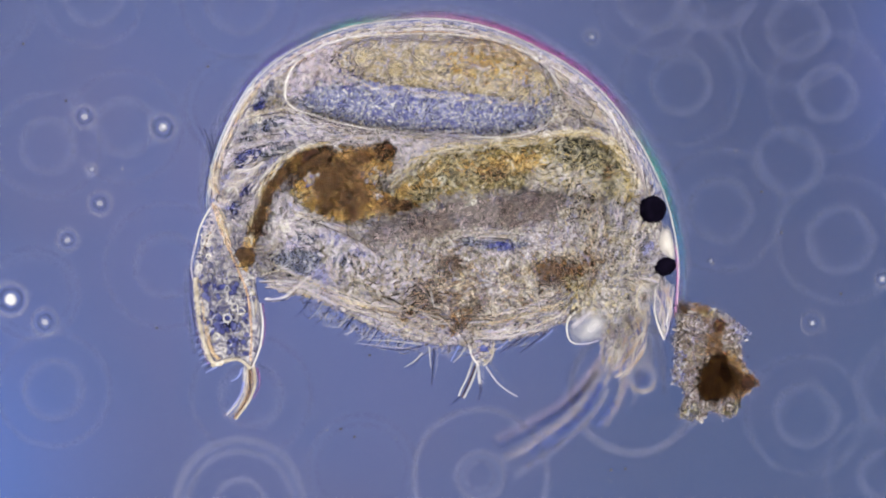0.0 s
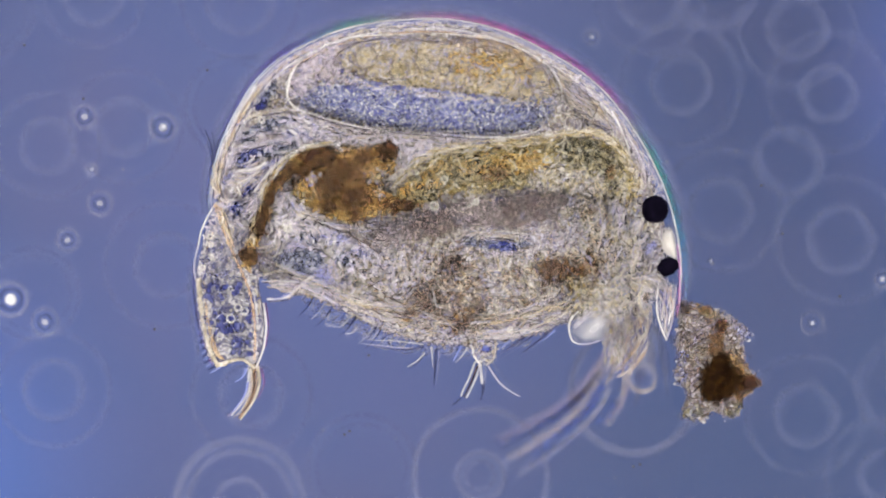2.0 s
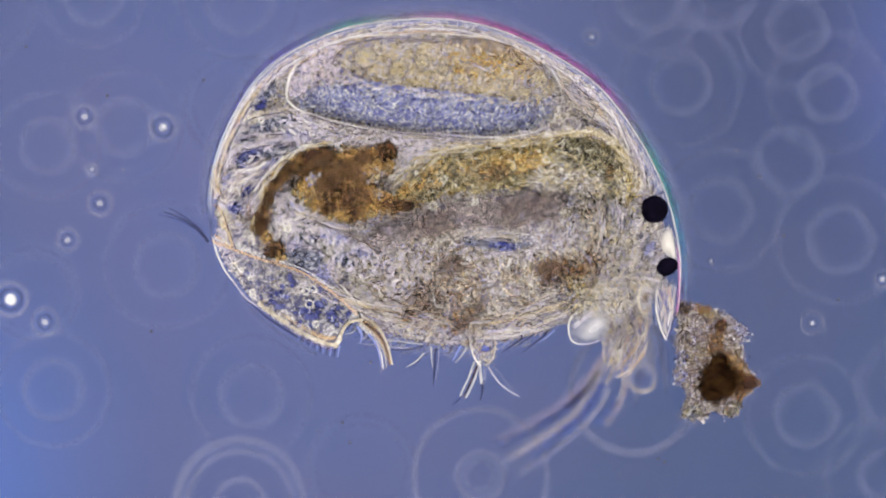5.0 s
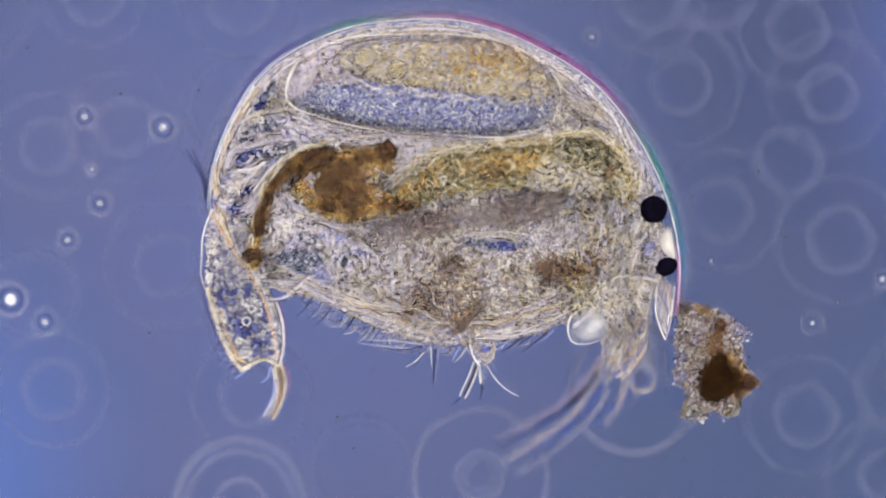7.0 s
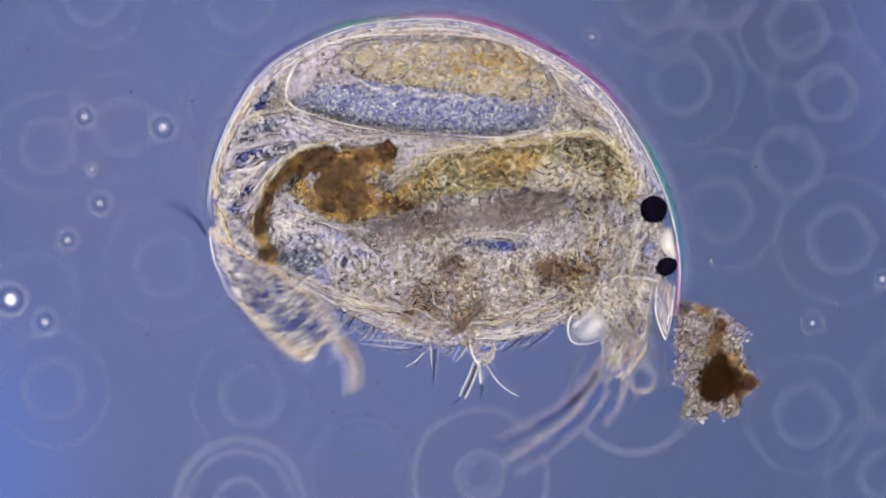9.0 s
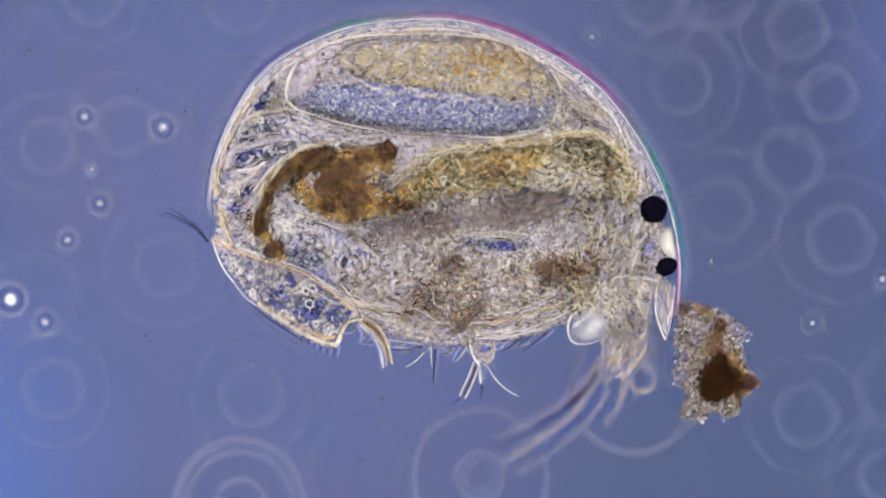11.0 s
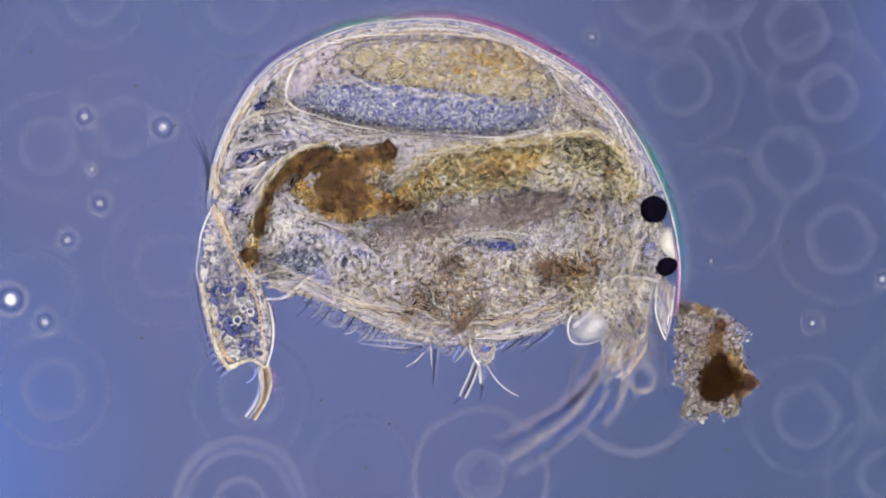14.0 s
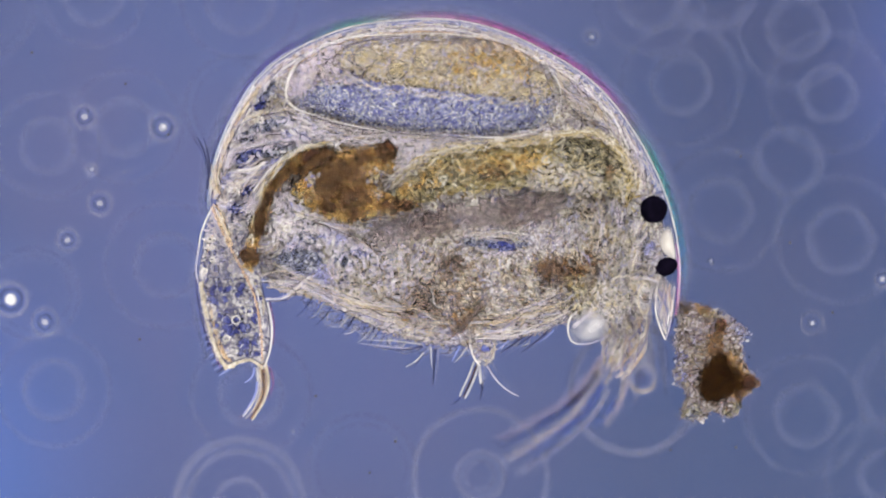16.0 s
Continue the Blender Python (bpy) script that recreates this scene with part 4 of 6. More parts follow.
LOOP = [(516, 335), (530, 300), (560, 272), (600, 258), (650, 254), (690, 247), (708, 268), (696, 300), (676, 330), (700, 348), (735, 354), (732, 368), (700, 382), (655, 386), (610, 396), (560, 378), (528, 358)]
loop_form = Pillow(LOOP, 0.03, 0.02, 0.026, 2.4, grain=0.006, scale=18, wobble=5, centre=(615, 325))
loop = part("gut_loop", loop_form.mesh("gut_loop", M["brown"], 100, 14), flea, "brown food-filled gut loop")
part("grain_field", granules("loop_granules", LOOP, 1900, M["rust_gr"], loop_form.z_at, (0.9, 2.2), (1.1, 2.6), fade=6, lift=0.001), loop, "rusty brown grains", "stuff")
for u, v, r, s, k in ((576, 332, 21, 1.2, -60), (597, 305, 20, 1.2, -50), (626, 345, 25, 1.4, 80), (683, 268, 16, 1.15, 70), (556, 279, 19, 1.6, 8), (541, 290, 13, 1.6, 35), (583, 284, 10, 1.6, -20), (531, 298, 11, 1.5, -40), (708, 363, 9, 2.6, -8), (690, 360, 8, 2.0, 10), (582, 370, 9, 1.4, 0), (625, 378, 12, 1.2, 60), (640, 283, 13, 1.6, 10)):
    part("food_clump", ball("food_clump", u, v, loop_form.z_at(u, v) + (0.012 if r < 20 else 0.006), r, M["dkbrown" if (u, v) in ((683, 268), (556, 279), (541, 290), (708, 363)) else "clump"], squash=0.35, lump=0.7, stretch=s, turn=k), loop, "dark brown food clump")
    patch("clump_grains", u, v, r * 1.05, M["dark_gr" if (u, v) in ((683, 268), (556, 279), (541, 290), (708, 363)) else "umber_gr"], lambda a, b: loop_form.z_at(a, b) + 0.008, loop, s, k, 0.35, label="dark brown food grains")
for zone, n in (([(548, 318), (562, 310), (570, 322), (560, 345), (548, 350)], 36), ([(632, 300), (665, 288), (672, 306), (650, 322), (630, 318)], 70), ([(668, 310), (690, 300), (684, 335), (665, 352)], 60)):
    part("grain_field", granules("loop_pale_granules", zone, n, M["trunk_gr"], loop_form.z_at, (1.0, 2.2), (1.2, 3.0), fade=6, lift=0.006), loop, "pale grains", "stuff")
part("grain_field", granules("loop_gold_granules", [(515, 335), (535, 345), (560, 368), (610, 385), (660, 378), (655, 390), (605, 398), (555, 380), (522, 358)], 190, M["olive_gr"], loop_form.z_at, (1.2, 2.6), (1.1, 2.6), fade=5, lift=0.005), loop, "golden grains", "stuff")
part("grain_field", granules("loop_rust_granules", LOOP, 420, M["rust_gr"], lambda u, v: loop_form.z_at(u, v) + 0.012, (0.9, 2.0), (1.1, 2.6), fade=8, lift=0.001), loop, "rusty brown grains", "stuff")
for u, v, r, k, e, m in ((580, 325, 22, 1.2, 60, "umber_gr"), (600, 302, 18, 1.3, 40, "umber_gr"), (628, 340, 22, 1.6, 80, "umber_gr"), (640, 300, 18, 1.4, 30, "umber_gr"), (584, 318, 17, 1.6, 60, "dark_gr"), (562, 276, 17, 1.6, 10, "dark_gr"), (535, 292, 11, 1.4, 35, "dark_gr"), (683, 268, 14, 1.1, 0, "dark_gr"), (600, 300, 11, 1.5, 45, "dark_gr"), (618, 352, 9, 1.6, 80, "dark_gr"), (712, 362, 8, 2.4, 5, "dark_gr"), (580, 368, 9, 1.4, 0, "dark_gr"),
                         (534, 335, 12, 1.3, 60, "ochre_gr"), (555, 362, 11, 1.8, -30, "ochre_gr"), (600, 385, 10, 2.2, -10, "ochre_gr"), (655, 300, 12, 1.6, 60, "ochre_gr"), (690, 300, 9, 1.4, 70, "ochre_gr"), (650, 376, 11, 1.6, 10, "ochre_gr"), (552, 318, 10, 1.3, 80, "trunk_gr"), (660, 312, 9, 1.4, 60, "trunk_gr")):
    patch("loop_patch", u, v, r, M[m], lambda a, b: loop_form.z_at(a, b) + 0.017, loop, k, e, {"dark_gr": 1.3, "umber_gr": 0.22}.get(m, 0.3), label="coloured food grains")
# bright optical halo outside the hindgut wall, put in as a pale tube
HALO = [(438, 400), (446, 366), (458, 338), (474, 310), (498, 284), (530, 263), (565, 254), (595, 258), (606, 270)]
part("gut_wall", tube("hindgut_wall", [(u, v, 0.05, 1.8) for u, v in HALO], M["fold"], 8, 6, rough=0.6), loop, "bright halo along the cream gut wall")
part("gut_wall", tube("loop_wall", [(512, 345, 0.035, 2.5), (530, 368, 0.035, 3), (570, 388, 0.035, 3), (615, 402, 0.034, 2)], M["cream"], 8, 6), loop, "cream gut wall")

hindgut = part("hindgut", tube("hindgut", [(459, 392, 0.03, 10), (470, 355, 0.034, 11), (486, 325, 0.036, 12), (508, 300, 0.038, 15), (535, 284, 0.04, 18), (570, 277, 0.04, 18)], M["brown_wall"], 14, 8, rough=0.4), flea, "amber hindgut")
part("grain_field", granules("hindgut_granules", band_outline([(463, 390), (472, 352), (488, 322), (510, 298), (540, 280), (580, 272)], 12), 420, M["rust_gr"], lambda u, v: 0.049, (1.1, 2.4), (1.1, 2.6), fade=4), hindgut, "rusty grains", "stuff")
for u, v, r, k, e in ((510, 302, 8, 1.6, 35), (494, 320, 7, 1.6, 50), (474, 352, 9, 1.3, 75), (466, 376, 7, 1.5, 75), (457, 402, 9, 1.4, 80)):
    part("pellet", ball("pellet", u, v, 0.046, r, M["dkbrown" if v > 340 else "clump"], squash=0.3, lump=0.7, stretch=k, turn=e), hindgut, "dark brown pellet")
    patch("pellet_grains", u, v, r * 1.1, M["dark_gr"], 0.055, hindgut, k, e, 0.5, label="dark brown grains")

OUTER = [(446, 440), (450, 402), (461, 358), (477, 320), (504, 288), (545, 262), (592, 256)]
part("fibre_field", fibres("hindgut_wall", band_outline([(u - 3, v - 2) for u, v in OUTER], 5), 60, M["fibre_warm"], lambda u, v: 0.05, (10, 34), (0.7, 1.5), along(OUTER)), hindgut, "cream wall of the hindgut", "stuff")
INNER = [(508, 340), (528, 372), (570, 392), (620, 404), (660, 412)]
part("fibre_field", fibres("loop_wall_fibres", band_outline(INNER, 5), 70, M["fibre"], lambda u, v: 0.046, (10, 34), (0.7, 1.5), along(INNER)), loop, "pale wall of the gut loop", "stuff")

# mauve band and lower organs
band = part("muscle_band", tube("muscle_band", [(645, 420, 0.026, 8), (680, 412, 0.03, 18), (740, 400, 0.03, 26), (800, 383, 0.03, 27), (860, 376, 0.03, 28), (920, 370, 0.03, 30), (975, 358, 0.03, 24), (1000, 352, 0.028, 10)],
                                M["mauve"], 16, 8, flat=0.5, rough=0.3), flea, "mauve-grey banded tissue")
BANDZONE = [(650, 420), (690, 396), (760, 370), (850, 350), (930, 340), (990, 340), (995, 365), (950, 398), (860, 408), (780, 416), (720, 430), (670, 436)]
part("grain_field", granules("band_granules", BANDZONE, 420, M["mauve_gr"], lambda u, v: 0.041, (1.4, 2.8), (1.2, 3.0), fade=8), band, "mauve-grey grains", "stuff")
for k, zone in enumerate(([(890, 352), (940, 340), (985, 342), (990, 365), (950, 392), (900, 398)], [(725, 392), (760, 378), (800, 380), (795, 410), (750, 420)])):
    part("grain_field", granules("band_brown_granules", zone, 330, M["mauve_dark"], lambda u, v: 0.047, (1.0, 2.3), (1.2, 2.8), fade=9), band, "brown grains", "stuff")
part("grain_field", granules("limb_granules", [(770, 455), (815, 450), (840, 480), (850, 520), (870, 555), (840, 580), (790, 588), (745, 575), (705, 555), (740, 510)], 700, M["brown_gr"], trunk_form.z_at, (1.1, 2.6), lift=0.003, fade=12), trunk, "brown grains", "stuff")
BELLYZONE = [(600, 450), (700, 440), (820, 445), (950, 450), (1010, 500), (980, 560), (880, 585), (760, 580), (660, 545)]
part("grain_field", granules("limb_beige_granules", BELLYZONE, 1200, M["head_gr"], trunk_form.z_at, (1.0, 2.3), lift=0.002, fade=8, lean=lambda u, v: 2.6 + 1.5 * noise.noise(Vector((u / 80, v / 80, 9))), spread=0.7), trunk, "beige grains", "stuff")
part("grain_field", granules("limb_brown_specks", BELLYZONE, 1100, M["brown_gr"], trunk_form.z_at, (1.0, 2.3), lift=0.003, fade=8), trunk, "brown grains", "stuff")
part("grain_field", granules("gland_granules", [(950, 462), (985, 455), (1040, 452), (1065, 465), (1050, 490), (1020, 505), (980, 506), (955, 492)], 480, M["brown_gr"], trunk_form.z_at, (1.1, 2.6), lift=0.004, fade=9), trunk, "red-brown grains", "stuff")
part("grain_field", granules("head_granules", [(1000, 345), (1060, 335), (1110, 370), (1130, 420), (1150, 480), (1120, 540), (1060, 555), (1010, 545), (1030, 480), (1000, 420)], 1500, M["head_gr"], trunk_form.z_at, (1.1, 2.4), lift=0.003,
                          lean=lambda u, v: 1.5, spread=0.9, fade=14), trunk, "straw-coloured grains", "stuff")
for u, v, r, s, k, m in ((829, 428, 8, 1.4, 0, "slate"), (862, 432, 8, 2.0, 0, "slate"), (897, 436, 8, 1.7, -5, "navy"), (876, 434, 5, 2.6, 0, "navy"), (925, 432, 5, 2.2, 0, "slate"),
                         (530, 466, 21, 1.9, -8, "slate"), (545, 460, 13, 1.6, 0, "slate"), (512, 458, 11, 1.3, 30, "slate"), (566, 487, 15, 1.2, 40, "peri"), (545, 416, 13, 1.3, 20, "slate"), (590, 418, 11, 2.2, -20, "peri"),
                         (612, 459, 11, 2.1, -5, "slate"), (640, 446, 8, 2.2, -25, "peri"), (520, 432, 9, 1.6, 30, "peri"),
                         (441, 277, 11, 2.1, 32, "navy"), (428, 287, 8, 1.3, 50, "navy"), (492, 264, 11, 3.2, 12, "slate"), (436, 333, 8, 1.9, 38, "navy"), (466, 308, 8, 4.2, 46, "peri"), (416, 368, 8, 1.7, -25, "navy"),
                         (440, 241, 9, 2.0, 30, "slate"), (466, 224, 9, 2.6, 18, "slate"), (470, 166, 9, 2.8, 56, "slate"), (462, 182, 7, 2.0, 56, "navy"), (500, 214, 8, 2.5, 8, "slate"), (405, 318, 8, 1.6, 60, "peri"), (530, 240, 8, 3.0, -8, "peri"),
                         (1090, 362, 6, 3.2, 82, "slate"), (1102, 366, 4, 3.6, 84, "peri"), (1140, 425, 7, 2.0, 70, "slate"), (1150, 440, 6, 2.0, 50, "peri")):
    part("lacuna", ball("lacuna", u, v, trunk_form.z_at(u, v) + (0.014 if u < 610 else 0.007), r * 0.95, M[m], squash=0.1, lump=0.8, stretch=s, turn=k), trunk, "blue-grey clear pocket")
    patch("pocket_grains", u, v, r * 1.05, M[m + "_gr"], lambda a, b: trunk_form.z_at(a, b) + (0.016 if a < 610 else 0.009), trunk, s, k, 0.85 if u < 500 else 0.45, label="blue-grey grains", size=(1.3, 2.6))


for u, v, r, k, e in ((982, 474, 17, 1.5, 0), (978, 497, 7, 2.6, 0), (966, 478, 8, 1.4, 80), (1012, 476, 13, 1.6, 10), (1034, 470, 8, 1.8, 60), (842, 552, 6, 5.0, 48), (808, 580, 10, 1.8, 0), (798, 470, 14, 1.4, 0), (750, 540, 15, 1.5, -20), (716, 556, 7, 1.6, 30), (775, 560, 9, 2.0, 20)):
    part("gland", ball("gland", u, v, trunk_form.z_at(u, v) + 0.006, r, M["stain"], squash=0.3, lump=0.6, stretch=k, turn=e), trunk, "red-brown gland")


def strand(name, pts, r, mat, parent, z=0.036, label="", taper=1.0, origin=(784, 441), sides=7):
    n = len(pts)
    r = r * (0.62 if name == "muscle_fibre" else 1.0)
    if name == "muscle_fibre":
        # dark twin tube, offset down and right, stands in for the strand's shade
        part("shade_line", tube("shade_line", [(u + 1.6 * r, v + 2.0 * r, z - 0.002, r * 0.8) for u, v in pts], M["shade_line"], sides, 5, origin, rough=0.4), parent)
        part("muscle_strand", fibres("fibre_bundle", band_outline(pts, 3.6 * r), 26, M["fibre_warm" if mat == "orange" else "lilac_gr" if mat == "lilac" else "fibre"], lambda u, v: z, (10, 38), (0.5, 1.0), along(pts), origin=origin), parent, "bundle of fine fibres", "stuff")
        r = r * 0.6
    return part(name, tube(name, [(u, v, z, r * (1 - (1 - taper) * i / (n - 1))) for i, (u, v) in enumerate(pts)], M[mat], sides, 5, origin, rough=0.9 if name == "muscle_fibre" else 0.3), parent, label)


# back strands
for pts, r, m in (
        ([(385, 345), (386, 310), (398, 262), (420, 222), (450, 204), (508, 193)], 2.6, "cream"),
        ([(372, 345), (380, 296), (398, 245), (424, 195), (452, 152)], 2.5, "white"),
        ([(390, 300), (402, 255), (432, 195), (462, 150)], 2.8, "orange"),
        ([(384, 285), (380, 320), (390, 345)], 3.6, "orange"),
        ([(378, 362), (388, 372), (400, 405), (411, 436)], 3.8, "orange"),
        ([(411, 267), (440, 258), (480, 250), (520, 248)], 3.6, "lilac"),
        ([(420, 302), (440, 301), (456, 296), (468, 287)], 5.4, "white"),
        ([(418, 326), (436, 318), (452, 306)], 4.6, "white"),
        ([(448, 340), (460, 322), (480, 298), (505, 276)], 3.6, "white"),
        ([(398, 296), (408, 276), (414, 262)], 4.2, "lilac"),
        ([(404, 340), (416, 330), (424, 346)], 4.2, "white"),
        ([(428, 384), (446, 362), (452, 342)], 3.6, "lilac"),
        ([(388, 352), (400, 358), (412, 352)], 3.4, "white"),
):
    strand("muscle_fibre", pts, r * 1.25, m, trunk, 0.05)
# strands behind the gut
for pts, r, m in (
        ([(405, 250), (440, 240), (490, 235), (540, 238)], 2.6, "lilac"),
        ([(420, 362), (450, 345), (470, 310), (500, 290)], 2.6, "lilac"),
        ([(395, 330), (412, 322), (428, 300)], 2.6, "white"),
        ([(508, 193), (540, 215), (600, 235), (660, 243), (760, 246)], 3.0, "cream"),
        ([(520, 200), (600, 228), (700, 240), (820, 248), (930, 246)], 1.6, "lilac"),
        ([(600, 248), (700, 252), (800, 250), (900, 252)], 2.0, "cream"),
        ([(640, 238), (740, 244), (850, 244)], 1.4, "orange"),
):
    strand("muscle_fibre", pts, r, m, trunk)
# strands under the embryo
for pts, r, m in (
        ([(455, 490), (500, 480), (560, 500), (640, 530), (720, 550)], 2.4, "cream"),
        ([(460, 498), (530, 500), (600, 522), (680, 548)], 2.0, "white"),
        ([(470, 508), (530, 512), (600, 538), (690, 572)], 2.2, "cream"),
        ([(480, 500), (560, 515), (650, 550)], 1.6, "lilac"),
        ([(560, 505), (640, 540), (740, 562)], 1.8, "orange"),
        ([(484, 466), (510, 482), (537, 497), (600, 512)], 3.6, "cream"),
        ([(471, 447), (484, 440), (490, 428), (494, 414)], 4.6, "cream"),
        ([(585, 456), (584, 478), (590, 500)], 2.6, "lilac"),
        ([(500, 446), (530, 436), (566, 440)], 2.6, "lilac"),
        ([(598, 470), (597, 484), (604, 492)], 4.4, "cream"),
):
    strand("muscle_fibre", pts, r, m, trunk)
# belly strands
for pts, r, m in (
        ([(470, 530), (500, 528), (515, 519), (550, 488), (582, 459)], 3.0, "white"),
        ([(590, 455), (585, 480), (598, 500)], 3.0, "cream"),
        ([(455, 440), (485, 432), (497, 410)], 3.0, "white"),
        ([(540, 392), (600, 412), (640, 440), (680, 452)], 1.6, "lilac"),
        ([(590, 440), (640, 462), (720, 470)], 1.6, "cream"),
        ([(842, 430), (846, 420), (870, 419), (905, 422), (914, 430)], 2.6, "white"),
        ([(812, 420), (850, 412), (890, 410), (935, 416)], 2.6, "white"),
        ([(850, 446), (880, 450), (912, 446)], 2.2, "lilac"),
        ([(850, 590), (920, 585), (990, 560), (1008, 540)], 2.2, "cream"),
):
    strand("muscle_fibre", pts, r, m, trunk)
# limb strands
for pts, r, m in (
        ([(860, 575), (930, 560), (1000, 535)], 1.6, "orange"),
        ([(870, 560), (930, 545), (985, 520)], 1.6, "cream"),
        ([(840, 600), (900, 596), (970, 580)], 1.4, "white"),
        ([(1128, 340), (1110, 285), (1085, 235), (1060, 200)], 2.2, "cream"),
        ([(1145, 330), (1128, 280), (1100, 225)], 2.0, "lilac"),
        ([(1112, 266), (1100, 235), (1080, 195)], 5.0, "white"),
        ([(1142, 316), (1128, 274), (1104, 228)], 4.4, "white"),
        ([(1088, 345), (1086, 362), (1090, 384)], 3.4, "white"),
        ([(1100, 342), (1104, 364), (1100, 388)], 3.8, "white"),
        ([(1122, 420), (1130, 400), (1136, 384)], 3.8, "white"),
        ([(1145, 410), (1128, 440), (1120, 480)], 2.2, "cream"),
):
    strand("muscle_fibre", pts, r, m, trunk)
# head strands
for pts, r, m in (
        ([(1060, 350), (1065, 400), (1055, 450)], 2.0, "cream"),
        ([(1085, 345), (1095, 385), (1092, 420)], 2.4, "lilac"),
        ([(1110, 495), (1140, 492), (1172, 502)], 1.2, "seta"),
):
    strand("muscle_fibre", pts, r, m, trunk)

# dark fold lines
for pts, r, z in (([(537, 384), (575, 400), (622, 419), (650, 434), (668, 450)], 1.8, 0.05), ([(862, 522), (846, 546), (822, 574), (806, 588)], 2.2, 0.042), ([(832, 516), (838, 534), (830, 552)], 1.4, 0.042), ([(1064, 468), (1048, 500), (1034, 528), (1012, 558)], 1.8, 0.04),
                  ([(724, 524), (720, 545), (712, 562)], 1.5, 0.042), ([(640, 420), (650, 432), (664, 436), (676, 428)], 1.3, 0.05), ([(960, 500), (978, 502), (994, 500)], 2.6, 0.042), ([(956, 470), (962, 482), (958, 494)], 2.0, 0.042), ([(690, 548), (706, 556), (724, 562)], 1.6, 0.042)):
    part("fold_line", tube("fold_line", [(u, v, z, r) for u, v in pts], M["yolk_line"], 7, 5, rough=1.0), trunk, "thin dark fold")

# shell rim: concentric lines inside the dorsal edge
ARC = [(370, 382), (368, 350), (378, 290), (395, 240), (420, 190), (450, 143), (490, 105), (540, 75), (600, 50), (660, 37), (720, 31), (780, 30), (840, 38), (900, 56), (960, 84), (1010, 112), (1060, 150),
       (1100, 195), (1140, 255), (1170, 315), (1190, 370), (1203, 430), (1207, 480), (1204, 540)]
ctr = np.array((790.0, 420.0))


def inset(pts, d):
    out = []
    for q in pts:
        w = ctr - np.array(q, dtype=float)
        out.append(np.array(q) + w / np.linalg.norm(w) * d)
    return out


for d, r, m, z, a, b in ((-3, 6.5, "rim", -0.004, 0, 24), (1, 2.6, "rim", 0.0, 0, 24), (4, 1.4, "white", 0.014, 0, 24), (9, 1.1, "lilac", 0.024, 0, 21), (14, 1.2, "cream", 0.03, 1, 20), (21, 1.3, "white", 0.033, 2, 18), (27, 1.3, "orange", 0.036, 6, 15), (11, 5.5, "pink", 0.026, 1, 6), (14, 4.5, "pink", 0.03, 5, 9)):
    part("shell_rim", tube("shell_rim", [(q[0], q[1], z, r * min(1.0, 0.15 + 0.3 * k if a == 0 else 1.0)) for k, q in enumerate(inset(ARC[a:b], d))], M[m], 8, 6, rough=0.35 if m == "rim" else 1.1), flea, "iridescent shell edge" if m == "rim" else "pale shell rim line")

RIMBAND = [tuple(q) for q in inset(ARC[2:21], 8)] + [tuple(q) for q in inset(ARC[2:21], 27)][::-1]
part("grain_field", granules("rim_granules", RIMBAND, 900, M["pearl_gr"], lambda u, v: 0.034, (0.8, 1.7), (1.2, 3.4), lean=lambda u, v: -math.atan2(v - 420, u - 790) + math.pi / 2, spread=0.2), flea, "pearly grains along the shell edge", "stuff")
part("grain_field", granules("rim_dark_granules", RIMBAND, 420, M["fibre_blue"], lambda u, v: 0.036, (0.8, 1.6), (1.2, 3.4), lean=lambda u, v: -math.atan2(v - 420, u - 790) + math.pi / 2, spread=0.2), flea, "violet grains along the shell edge", "stuff")

# dark and pale optical outlines of the shell, put in as thin tubes
for d, r, m, z, a, b in ((-5, 2.6, "dark_edge", -0.002, 0, 24), (0, 1.7, "pale_edge", 0.008, 0, 8), (-9, 2.0, "dark_edge", -0.006, 3, 13)):
    part("shell_rim", tube("shell_rim", [(q[0], q[1], z, r * min(1.0, 0.1 + 0.3 * k, 0.1 + 0.3 * (b - a - 1 - k))) for k, q in enumerate(inset(ARC[a:b], d))], M[m], 8, 6, rough=0.5), flea, "dark violet line outside the shell" if m == "dark_edge" else "pale shell rim line")

# glow round the shell, built as flat translucent tubes
for d, r, z in ((-8, 9.0, -0.004), (-12, 14.0, -0.012)):
    part("fringe", tube("fringe", [(q[0], q[1], z, r * min(1.0, 0.15 + 0.3 * k, 0.15 + 0.3 * (23 - k))) for k, q in enumerate(inset(ARC, d))], M["halo"], 10, 6, flat=0.15), flea, "faint light halo built along the shell edge")

# chromatic fringe of the light, painted in as coloured tubes
for pts, r, m, z in (([(1196, 430), (1200, 460), (1201, 495), (1199, 535), (1195, 562)], 3.0, "magenta", 0.02), ([(1200, 390), (1208, 430), (1212, 475), (1211, 520), (1206, 560)], 3.2, "cyan", -0.004), ([(1110, 200), (1148, 255), (1176, 315), (1194, 365)], 3.0, "cyan", -0.004)):
    part("shell_rim", tube("shell_rim", [(u, v, z, r * (0.3 if k in (0, len(pts) - 1) else 1.0)) for k, (u, v) in enumerate(pts)], M[m], 8, 6, rough=0.4), flea, "coloured fringe of the shell edge")
